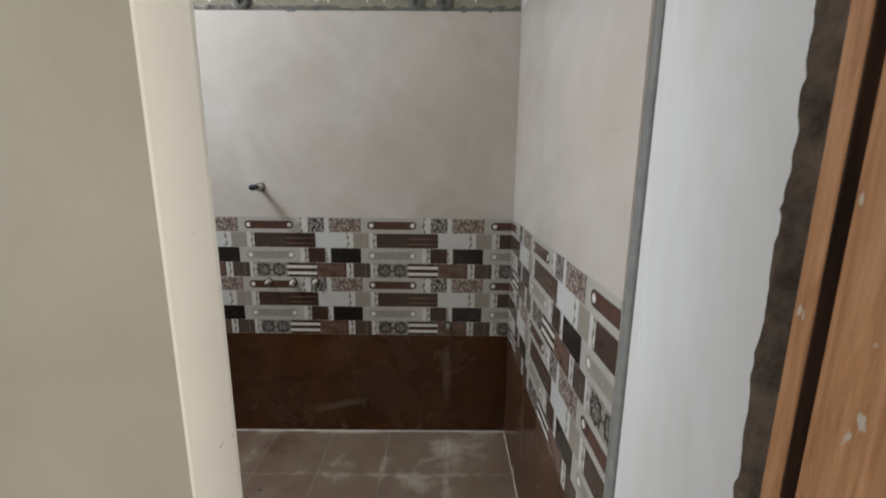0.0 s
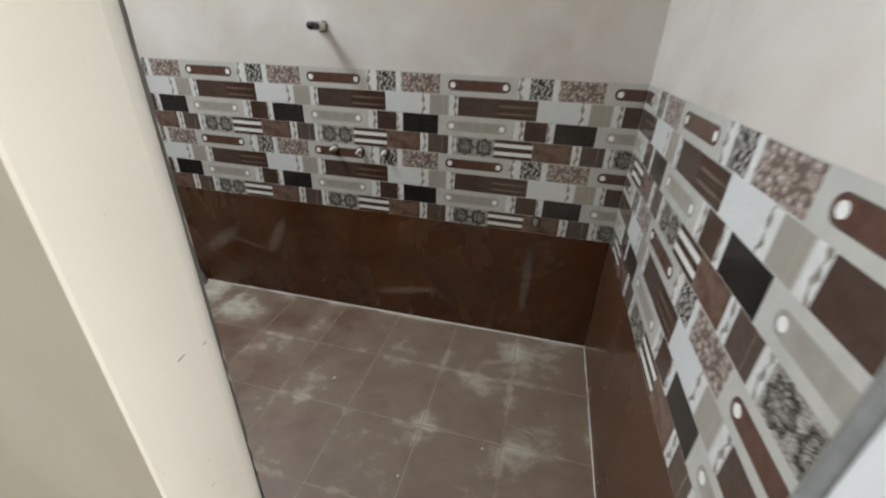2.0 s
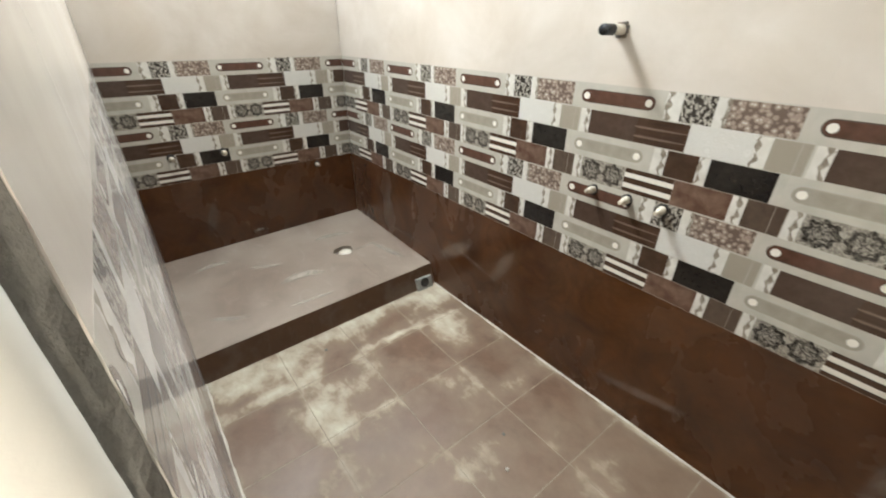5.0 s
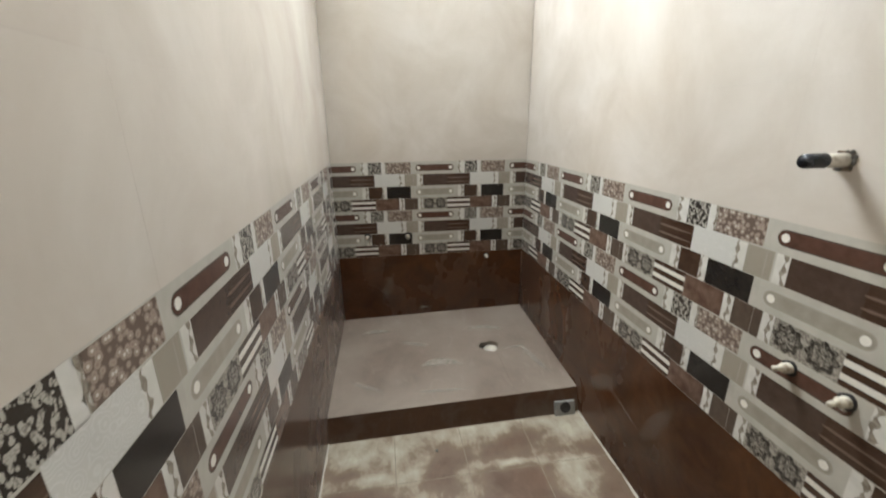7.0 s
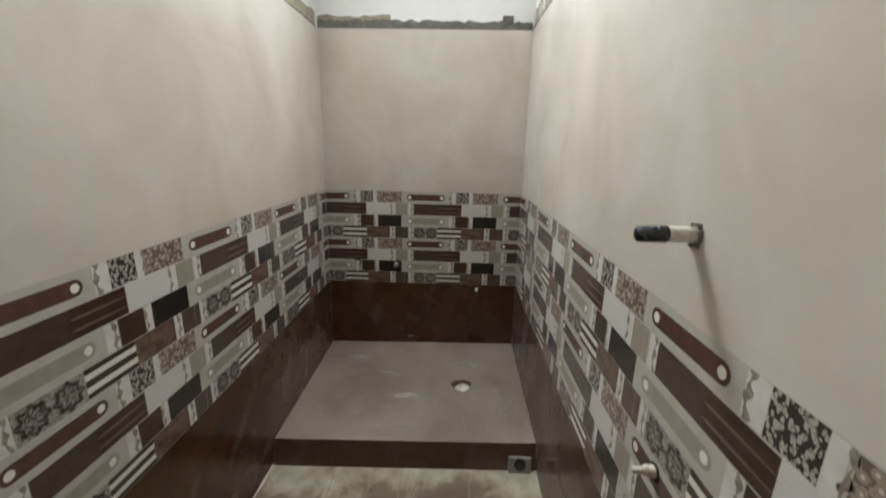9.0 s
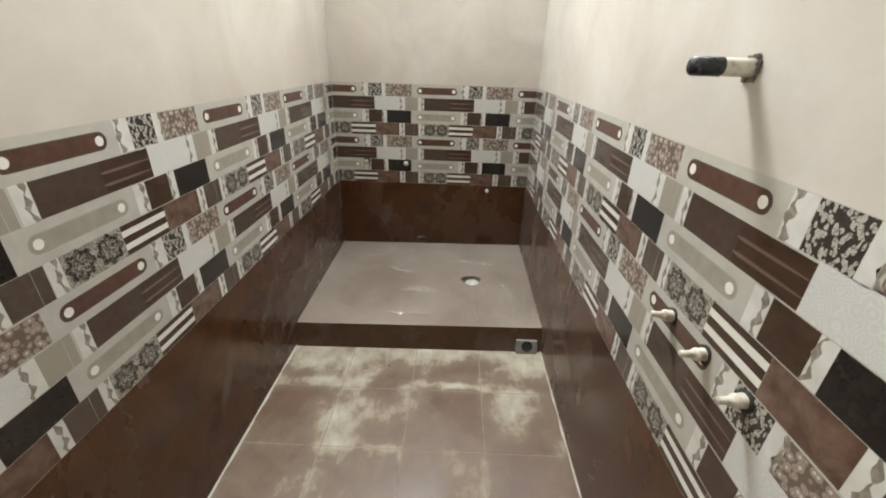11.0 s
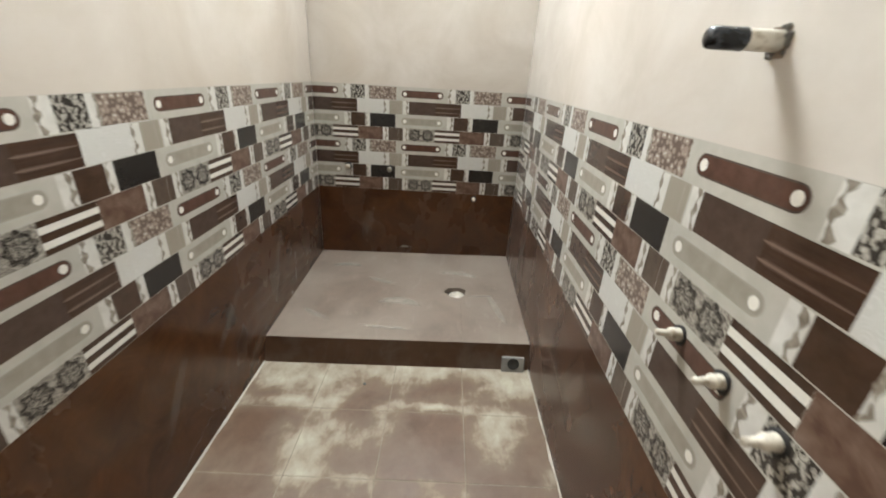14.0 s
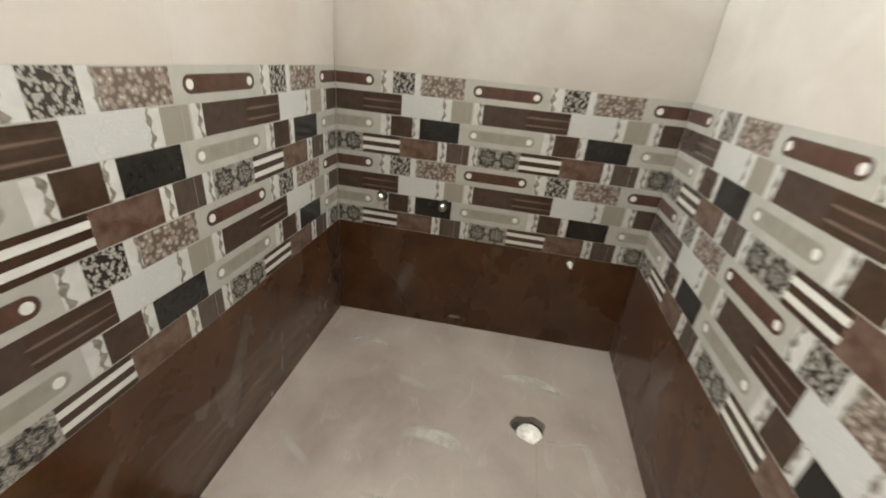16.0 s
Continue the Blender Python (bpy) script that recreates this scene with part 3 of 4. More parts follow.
# rebate_side is a thin added strip that darkens the groove as shade
part("rebate_side", box(0.3275, 0.374, 0.4738, 0.4752, 0.0, 2.10), m_shade_wood, frame_thing, "dark strip painted as the shade inside the rebate")
part("stop_board", box(0.325, 0.41, 0.408, 0.4595, 0.0, 2.10, bevel=0.003), m_timber, frame_thing)
part("post", box(0.322, 0.40, -0.62, -0.56, 0.0, 2.10, bevel=0.003), m_timber, frame_thing)
part("head", box(0.322, 0.40, -0.62, 0.4945, 2.10, 2.14, bevel=0.003), m_timber, frame_thing)
bm = bmesh.new()
rng = random.Random(4)
rows_ = []
for i in range(260):
    z = 2.1 * i / 259
    edge = 0.530 + 0.006 * noise.noise((0, 0, z * 2.2)) + 0.005 * noise.noise((3, 0, z * 9.0)) + 0.0035 * noise.noise((5, 0, z * 31.0)) + 0.0015 * noise.noise((7, 0, z * 90.0)) + rng.uniform(-0.0008, 0.0008)
    dx = rng.uniform(-0.003, 0.003)
    cols = [(0.339, edge + 0.012), (0.3335, edge + 0.004), (0.335, edge - 0.004), (0.337, 0.517), (0.339, 0.511), (0.341, 0.505), (0.344, 0.498), (0.347, 0.488)]
    rows_.append([bm.verts.new((x + 0.0060 * noise.noise((y * 90, z * 40, 5.0)) * (k > 1) + dx * 0.3, y, z)) for k, (x, y) in enumerate(cols)])
for a, b in zip(rows_, rows_[1:]):
    for i in range(7):
        bm.faces.new((a[i], b[i], b[i + 1], a[i + 1]))
bmesh.ops.solidify(bm, geom=bm.faces[:], thickness=-0.02)
bmesh.ops.recalc_face_normals(bm, faces=bm.faces)
part("mortar_joint", bm, m_dirty_mortar, frame_thing, "rough brown mortar between wall and frame")

# ---- raised shower platform ----
PX_L, PX_R = -1.792, -1.806   # front edge at the near and the far wall
FOOT = 0.045                  # the riser's foot stands forward by this much
P_FRONT, P_BACK = (0.068, 0.092), (0.098, 0.124)     # top at the near and the far wall
DRAIN = Vector((-2.236, 1.729))


def ptop(x, y):
    k = (y - Y0) / (Y1 - Y0)
    front = PX_L + (PX_R - PX_L) * k
    f, b = (P[0] + (P[1] - P[0]) * k for P in (P_FRONT, P_BACK))
    return f + (b - f) * (front - x) / (front - X0)


platform = empty("shower_platform", "low tiled shower platform with dusty top and dark brown riser", "platform")
bm = bmesh.new()
outline = [(PX_L, Y0 + 0.001), (PX_R, Y1 - 0.001), (X0 + 0.001, Y1 - 0.001), (X0 + 0.001, Y0 + 0.001)]
outer_v = [bm.verts.new((x, y, ptop(x, y))) for x, y in outline]
edges = [bm.edges.new((outer_v[i], outer_v[(i + 1) % 4])) for i in range(4)]
N = 24
ring = []
for i in range(N):
    a = 2 * math.pi * i / N
    r = 0.052 * (1 + 0.10 * math.sin(3 * a + 1) + 0.05 * math.sin(7 * a))
    x, y = DRAIN.x + r * math.cos(a), DRAIN.y + r * 1.1 * math.sin(a)
    ring.append(bm.verts.new((x, y, ptop(x, y))))
edges += [bm.edges.new((ring[i], ring[(i + 1) % N])) for i in range(N)]
bmesh.ops.triangle_fill(bm, use_beauty=True, edges=edges)
for f in bm.faces:
    if f.normal.z < 0:
        f.normal_flip()
wall_ring = [bm.verts.new((v.co.x * 0.94 + DRAIN.x * 0.06, v.co.y * 0.94 + DRAIN.y * 0.06, v.co.z - 0.026)) for v in ring]
for i in range(N):
    j = (i + 1) % N
    bm.faces.new((ring[j], ring[i], wall_ring[i], wall_ring[j]))
part("top", bm, m_platform_top, platform)
bm = bmesh.new()
vs = [bm.verts.new(c) for c in ((PX_L + FOOT, Y0 + 0.001, -0.055), (PX_R + FOOT, Y1 - 0.001, -0.055), (PX_R, Y1 - 0.001, P_FRONT[1] - 0.001), (PX_L, Y0 + 0.001, P_FRONT[0] - 0.001))]
bm.faces.new(vs)
bmesh.ops.solidify(bm, geom=bm.faces[:], thickness=0.012)
bmesh.ops.recalc_face_normals(bm, faces=bm.faces)
part("riser", bm, m_riser, platform, "dark brown glazed riser tiles")
dz = ptop(*DRAIN) - 0.028
# the rim's shadow in the drain hole is this disc's dark colour
part("hole_bottom", lathe([(0.066, 0.0), (0.0, 0.0)], 20, Matrix.Translation((DRAIN.x, DRAIN.y, dz))), m_hole_shade, platform, "disc painted dark as shade in the hole round the waste pipe")
part("drain_pipe", lathe([(0.044, 0.0005), (0.043, 0.012), (0.041, 0.016), (0.038, 0.015), (0.036, 0.002), (0.0, 0.002)], 24, pose(DRAIN.x + 0.012, DRAIN.y + 0.006, dz, 0, 4, 0)), m_pvc, platform, "open white waste pipe in the platform")
bm = bmesh.new()
vs = [bm.verts.new((x, 1.755 + o, ptop(x, 1.755) + 0.0006)) for x, o in ((DRAIN.x + 0.06, -0.0007), (PX_R + 0.003, -0.0007), (PX_R + 0.003, 0.0007), (DRAIN.x + 0.06, 0.0007))]
bm.faces.new(vs)
part("tile_joint", bm, m_dirty_mortar, platform, "thin joint between the platform's tiles")
trap = part("overflow_plate", box(-0.020, 0.0035, -0.052, 0.052, -0.045, 0.034, bevel=0.004), m_plaster_grey, platform, "cemented square round a small pipe")
trap.matrix_world = pose(-1.7655, 1.996, 0.004, 0, -17, 0)
part("pipe_mouth", lathe([(0.027, -0.001), (0.027, 0.0026), (0.023, 0.0026), (0.021, 0.0008), (0.0, 0.0008)], 20, pose(0.0036, 0, 0.004, 0, 90, 0)), m_hole_shade, trap, "pipe mouth with its inner shade painted dark")

# ---- pipes and outlets ----
def stub_mesh():
    """A threaded plastic plug with a collar."""
    return [(r * 0.66, h * 0.70) for r, h in [(0.0, 0.062), (0.0075, 0.062), (0.0095, 0.058), (0.0095, 0.052), (0.0085, 0.050), (0.0095, 0.046), (0.0105, 0.034), (0.0115, 0.028),
            (0.0165, 0.026), (0.0185, 0.020), (0.0170, 0.012), (0.0185, 0.004), (0.0185, -0.006)]]


def outlet(x, y, z, turn, tilt, profile, material, label, hole=0.019, name="water_outlet"):
    thing = empty(name, label, "pipe outlet", group="capped water outlets")
    thing.matrix_world = pose(x, y, z, 0, 0, turn)
    part("plug", lathe(profile, 16, pose(0, -0.001, 0, 90 + tilt, 0, 0)), material, thing)
    bm = lathe([(hole, -0.0008), (hole * 0.98, 0.0012), (hole * 0.6, 0.0014), (0.0, 0.0014)], 14, pose(0, 0, 0, 90, 0, 0))
    for v in bm.verts:
        k = 1 + 0.18 * noise.noise((v.co.x * 70, v.co.z * 70, x))
        v.co.x *= k
        v.co.z *= k
    part("chipped_hole", bm, m_hole_shade, thing, "chipped hole in the tile, its shade painted on a disc")
    return thing


for x, z, tilt in ((-0.877, 0.813, -5), (-0.756, 0.814, 1), (-0.645, 0.817, 3)):
    outlet(x, Y1 - 0.0012, z, 0, tilt, stub_mesh(), m_plug, "white plastic plug in a chipped hole of the patterned tiles")
outlet(0.018, Y1 - 0.0012, 0.594, 0, 10, [(r, h * 0.8) for r, h in stub_mesh()], m_brass, "small capped water outlet low on the long wall", 0.02)
ball = [(0.0, 0.040), (0.010, 0.038), (0.015, 0.030), (0.016, 0.022), (0.013, 0.014), (0.011, 0.004), (0.011, -0.004)]
outlet(X0 + 0.0012, 1.040, 0.672, 90, 0, ball, m_brass, "metal capped water outlet in the patterned end wall", 0.022)
outlet(X0 + 0.0012, 1.293, 0.668, 90, 0, ball, m_brass, "metal capped water outlet in the dark tile", 0.022)
outlet(X0 + 0.0012, 1.818, 0.505, 90, 0, stub_mesh(), m_plug, "white plastic plug low on the end wall", 0.02)

pipe = empty("capped_wall_pipe", "white plastic wall pipe with a glossy black cap", "pipe")
pipe.matrix_world = pose(-0.884, Y1, 1.281)
part("tube", lathe([(0.0140, -0.02), (0.0138, 0.044), (0.0140, 0.046), (0.0140, 0.051)], 20, pose(0, 0, 0, 90, 0, 0)), m_pvc, pipe)
part("cap", lathe([(0.0, 0.098), (0.0105, 0.0975), (0.0135, 0.095), (0.0146, 0.090), (0.0146, 0.055), (0.0152, 0.050), (0.0140, 0.048)], 20, pose(0, 0, 0, 90, 0, 0)), m_cap, pipe, "glossy black end cap")
bm = box(-0.017, 0.016, -0.0012, 0.003, -0.021, 0.018)
part("hole_patch", bm, m_dirty_mortar, pipe, "square mortar patch round the pipe")
rng = random.Random(3)
bm = bmesh.new()
for i in range(26):
    a = rng.uniform(0, 2 * math.pi)
    r = rng.uniform(0.014, 0.021)
    s = rng.uniform(0.002, 0.0045)
    mm = pose(r * math.cos(a), -0.002, r * math.sin(a), rng.uniform(0, 90), rng.uniform(0, 90), 0)
    bmesh.ops.create_icosphere(bm, subdivisions=1, radius=s, matrix=mm)
part("mortar_crumbs", bm, m_mortar, pipe)

# ---- mortar and bare plaster above the tiles ----
part("mortar_edge", rough_strip((X0, Y1 + 0.011), (X1, Y1 + 0.011), Z_TOP - 0.006, Z_TOP + 0.018, (0, -1), 0.011, jag=0.009, seed=2), m_mortar, far_wall, "dark cement line along the top of the tiles")
part("mortar_edge", rough_strip((X0 - 0.011, Y0), (X0 - 0.011, Y1), Z_TOP - 0.004, Z_TOP + 0.045, (1, 0), 0.010, jag=0.008, seed=3), m_mortar, end_wall, "dark cement line along the top of the tiles")
part("mortar_edge", rough_strip((DOOR_L, Y0 - 0.012), (X0, Y0 - 0.012), Z_TOP - 0.004, Z_TOP + 0.014, (0, 1), 0.010, jag=0.005, seed=5), m_mortar, near_wall, "dark cement line along the top of the tiles")
part("bare_plaster", rough_strip((X0, Y1 + 0.0115), (X1, Y1 + 0.0115), Z_TOP + 0.008, Z_TOP + 0.105, (0, -1), 0.003, 0.05, 0.009, 6), m_plaster, far_wall, "unpainted plaster band with paint drips")
part("bare_plaster", rough_strip((DOOR_L, Y0 - 0.0125), (X0, Y0 - 0.0125), Z_TOP + 0.010, Z_TOP + 0.085, (0, 1), 0.003, 0.05, 0.009, 7), m_plaster, near_wall, "unpainted plaster band")
part("bare_plaster", rough_strip((X0 - 0.0115, Y0), (X0 - 0.0115, Y0 + 0.42), Z_TOP + 0.030, Z_TOP + 0.068, (1, 0), 0.003, 0.03, 0.008, 8), m_plaster, end_wall, "unpainted plaster patch")
bm = bmesh.new()
rng = random.Random(9)
for i in range(80):
    x = rng.uniform(X0 + 0.1, X1 - 0.02)
    w, h = rng.uniform(0.0015, 0.0045), rng.uniform(0.012, 0.04)
    zt = Z_TOP + 0.095 - rng.uniform(0.0, 0.045)
    add_box(bm, x - w, x + w, Y1 + 0.006, Y1 + 0.010, zt - h, zt)
part("paint_drips", bm, m_drip, far_wall, "white paint drips")
for x in (-0.907, -0.135, -0.010):
    bm = lathe([(0.040, -0.002), (0.036, 0.007), (0.020, 0.012), (0.013, 0.012), (0.012, 0.0), (0.0, 0.0)], 22, pose(x, Y1 + 0.008, Z_TOP + 0.034, 90, 0, 0))
    for v in bm.verts:
        v.co += Vector((noise.noise(v.co * 60), 0, noise.noise(v.co * 60 + Vector((7, 0, 0))))) * 0.006
    part("mortared_hole", bm, m_mortar, far_wall, "rough mortar round a pipe hole")
part("mortared_hole", box(X0 - 0.010, X0 + 0.001, 1.90, 1.96, Z_TOP + 0.03, Z_TOP + 0.075, bevel=0.006), m_mortar, end_wall, "rough mortar lump")

# pale cement fillets where the walls meet the floors
def fillet(a, b, wide, seed):
    """An uneven trickle of cement along the foot of a wall, from plan point a to b, wide towards the left of the way."""
    a, b = Vector(a), Vector(b)
    side = Vector((a.y - b.y, b.x - a.x)).normalized()
    n = int((b - a).length / 0.02)
    bm = bmesh.new()
    rows = []
    for i in range(n + 1):
        p = a.lerp(b, i / n)
        w = wide * (0.75 + 0.9 * noise.noise((i * 0.23, seed, 0)) + 0.3 * noise.noise((i * 0.9, seed, 3)))
        w = max(w, 0.0012)
        z = floor_z(p.x, p.y)
        rows.append([bm.verts.new((q.x, q.y, z + h)) for q, h in ((p, -0.004), (p, 0.0045 + w * 0.2), (p + side * w * 0.5, 0.003), (p + side * w, 0.0004), (p + side * w, -0.004))])
    for r, t in zip(rows, rows[1:]):
        for i in range(4):
            bm.faces.new((r[i], t[i], t[i + 1], r[i + 1])).smooth = True
    bm.faces.new(rows[0])
    bm.faces.new(rows[-1][::-1])
    bmesh.ops.recalc_face_normals(bm, faces=bm.faces)
    return bm


for a, b, w, seed in (((X1, Y1), (PX_R, Y1), 0.007, 1), ((PX_L, Y0), (TILE_EDGE, Y0), 0.008, 2), ((X1, 0.84), (X1, Y1), 0.004, 3)):
    part("cement_line", fillet(a, b, w, seed), m_screed, floor, "pale uneven cement line along the wall")

# thin smears of dried cement slurry
def slurry(name, bend, strength):
    q = Mat(name, 0.75, spec=0.25)
    v = q.local()
    x, y = q.axis(v, 0), q.axis(v, 1)
    xx = q.math("MULTIPLY", x, x)
    yy = q.math("SUBTRACT", y, q.math("MULTIPLY", xx, bend))
    inside = q.math("SUBTRACT", q.math("SUBTRACT", 1.0, xx), q.math("MULTIPLY", q.math("MULTIPLY", yy, yy), 5.0))
    torn = q.ramp(q.noise(q.place(), 20, 3, 0.5), (0.3, 0.50), (0.65, 1.0))
    q.colour(q.ramp(q.noise(q.place(), 40, 3), (0.3, (0.42, 0.37, 0.30)), (0.7, (0.54, 0.49, 0.41))))
    q.put(q.b.inputs["Alpha"], q.math("MULTIPLY", q.math("MULTIPLY", q.ramp(inside, (0.0, 0.0), (0.7, 1.0)), torn), strength))
    return q.m


m_arc, m_wipe = slurry("cement_slurry_arc", -0.5, 0.62), slurry("cement_slurry_wipe", 0.0, 0.20)


m_scrape = slurry("cement_slurry_scrape", 0.12, 0.40)


def smear(parent, m, sx, sy, material, label="pale smear of dried cement"):
    bm = bmesh.new()
    bm.faces.new([bm.verts.new(c) for c in ((-1, -1, 0), (1, -1, 0), (1, 1, 0), (-1, 1, 0))])
    ob = part("cement_smear", bm, material, parent, label)
    ob.matrix_world = m @ Matrix.Diagonal((sx, sy, 1, 1))
    return ob


for x, y, turn, sx, sy, mat in ((-2.13, 1.43, 84, 0.125, 0.075, m_arc), (-2.08, 1.94, 14, 0.15, 0.05, m_scrape), (-2.52, 1.06, 92, 0.10, 0.05, m_arc),
                                (-1.89, 1.39, 86, 0.14, 0.03, m_scrape), (-2.33, 1.30, 70, 0.10, 0.05, m_scrape), (-2.20, 1.86, 95, 0.08, 0.02, m_scrape),
                                (-1.98, 1.02, 60, 0.10, 0.04, m_scrape), (-2.45, 1.75, 80, 0.13, 0.06, m_arc)):
    tip = math.degrees(math.atan2(P_BACK[0] - P_FRONT[0], PX_L - X0))
    lean = math.degrees(math.atan2(P_BACK[1] - P_BACK[0], Y1 - Y0))
    smear(platform, Matrix.Translation((x, y, ptop(x, y) + 0.0026)) @ pose(0, 0, 0, lean, tip, 0) @ pose(0, 0, 0, 0, 0, turn), sx, sy, mat)
for y, z, turn, sx, sy, mat in ((1.39, 0.158, 2, 0.055, 0.022, m_arc), (1.91, 0.150, -4, 0.09, 0.010, m_wipe), (1.15, 0.30, 70, 0.12, 0.07, m_wipe)):
    smear(end_wall, pose(X0 + 0.0022, y, z, 90, 0, 90) @ pose(0, 0, 0, 0, 0, turn), sx, sy, mat)
for x, z, turn, sx, sy, mat in ((0.013, 0.30, 90, 0.19, 0.055, m_wipe), (-1.60, 0.26, 35, 0.16, 0.09, m_wipe), (-0.55, 0.14, 12, 0.20, 0.05, m_wipe),
                                (-1.25, 0.33, 60, 0.13, 0.08, m_wipe), (-2.25, 0.33, 80, 0.13, 0.09, m_wipe)):
    smear(far_wall, pose(x, Y1 - 0.0022, z, 90, 0, 0) @ pose(0, 0, 0, 0, 0, turn), sx, sy, mat)
for x, z, turn, sx, sy, mat in ((-1.55, 0.33, 40, 0.16, 0.06, m_wipe), (-2.02, 0.36, 62, 0.16, 0.07, m_wipe), (-1.78, 0.10, 20, 0.18, 0.05, m_wipe),
                                (-1.20, 0.25, 55, 0.15, 0.06, m_wipe), (-2.40, 0.158, 80, 0.022, 0.012, m_arc)):
    smear(near_wall, pose(x, Y0 + 0.0022, z, 90, 0, 180) @ pose(0, 0, 0, 0, 0, turn), sx, sy, mat)

# long strokes of wiped dust on the brown tiles
m_stroke = slurry("cement_slurry_stroke", 0.05, 0.18)
WIPES = (
    (near_wall, Y0, (-1.56, 0.235), (-2.34, 0.205), 0.022), (near_wall, Y0, (-1.70, 0.205), (-2.43, 0.150), 0.016), (near_wall, Y0, (-1.62, 0.30), (-2.20, 0.33), 0.030),
    (near_wall, Y0, (-1.30, 0.02), (-1.53, 0.10), 0.010), (near_wall, Y0, (-1.14, 0.00), (-1.36, 0.06), 0.009), (near_wall, Y0, (-1.48, 0.125), (-1.74, 0.165), 0.018),
    (near_wall, Y0, (-1.75, 0.36), (-2.10, 0.25), 0.026), (far_wall, Y1, (-2.45, 0.17), (-1.72, 0.19), 0.030), (far_wall, Y1, (-1.70, 0.31), (-1.26, 0.235), 0.020),
)
for wall, y, (xa, za), (xb, zb), wide in WIPES:
    turn = math.degrees(math.atan2(zb - za, (xb - xa) if wall is far_wall else (xa - xb)))
    m = pose((xa + xb) / 2, y + (0.0026 if wall is near_wall else -0.0026), (za + zb) / 2, 90, 0, 180 if wall is near_wall else 0)
    smear(wall, m @ pose(0, 0, 0, 0, 0, turn), math.hypot(xb - xa, zb - za) / 2, wide, m_stroke, "pale stroke of wiped cement dust")

# small crumbs of mortar left on the floor
rng = random.Random(12)
for x, y in ((-0.804, 1.664), (-0.703, 1.578), (-0.30, 1.25), (-0.12, 1.15), (-1.63, 1.335), (-0.25, 0.98), (-0.05, 1.42)):
    bm = bmesh.new()
    bmesh.ops.create_icosphere(bm, subdivisions=2, radius=rng.uniform(0.004, 0.008))
    for v in bm.verts:
        v.co *= 1 + 0.35 * noise.noise(v.co * 200 + Vector((x, y, 0)))
        v.co.z *= 0.6
    ob = part("mortar_crumb", bm, m_screed if rng.random() < 0.6 else m_mortar)
    ob.location = (x, y, floor_z(x, y) + 0.003)
    tagged(ob, "small crumb of dried mortar on the floor tiles", "debris", group="mortar crumbs")

# ---- tiles ----
S = TILE_W
O = 0.035                       # from the start of the pattern to its first white spot
ROW = 0.075


def circle(u, v, r, n=14):
    return [(u + r * math.cos(2 * math.pi * i / n), v + r * math.sin(2 * math.pi * i / n)) for i in range(n)]


def capsule(u0, u1, v, r, n=8):
    pts = [(u1 + r * math.sin(math.pi * i / n), v - r * math.cos(math.pi * i / n)) for i in range(n + 1)]
    return pts + [(u0 - r * math.sin(math.pi * i / n), v + r * math.cos(math.pi * i / n)) for i in range(n + 1)]


def rect(u0, u1, v0, v1):
    return [(u0, v0), (u1, v0), (u1, v1), (u0, v1)]


def wavy(u, w, v0, v1, phase):
    ts = np.linspace(0, 1, 11)
    off = [0.0035 * math.sin(9 * t + phase) + 0.0018 * math.sin(23 * t + 2 * phase) for t in ts]
    a = [(u + o, v0 + (v1 - v0) * t) for o, t in zip(off, ts)]
    b = [(u + o * 0.5 + w * (0.8 + 0.5 * math.sin(14 * t + phase)), v0 + (v1 - v0) * t) for o, t in zip(off, ts)]
    return b + a[::-1]


def rosette(u, v, r, n=40):
    return [(u + r * (1 + 0.13 * math.cos(8 * 2 * math.pi * i / n)) * math.cos(2 * math.pi * i / n),
             v + r * (1 + 0.13 * math.cos(8 * 2 * math.pi * i / n)) * math.sin(2 * math.pi * i / n)) for i in range(n)]


DECOR_MATS = [m_base, m_bar, m_rim, m_greybar, m_greyrim, m_dot, m_black, m_brown, m_rust, m_taupe, m_stripe, m_torn, m_tornedge, m_wood,
              m_streak, m_streakedge, m_plum, m_crackle, m_weave, m_scroll, m_flower, m_damask, m_petal, m_rosette]
MI = {m.name: i for i, m in enumerate(DECOR_MATS)}


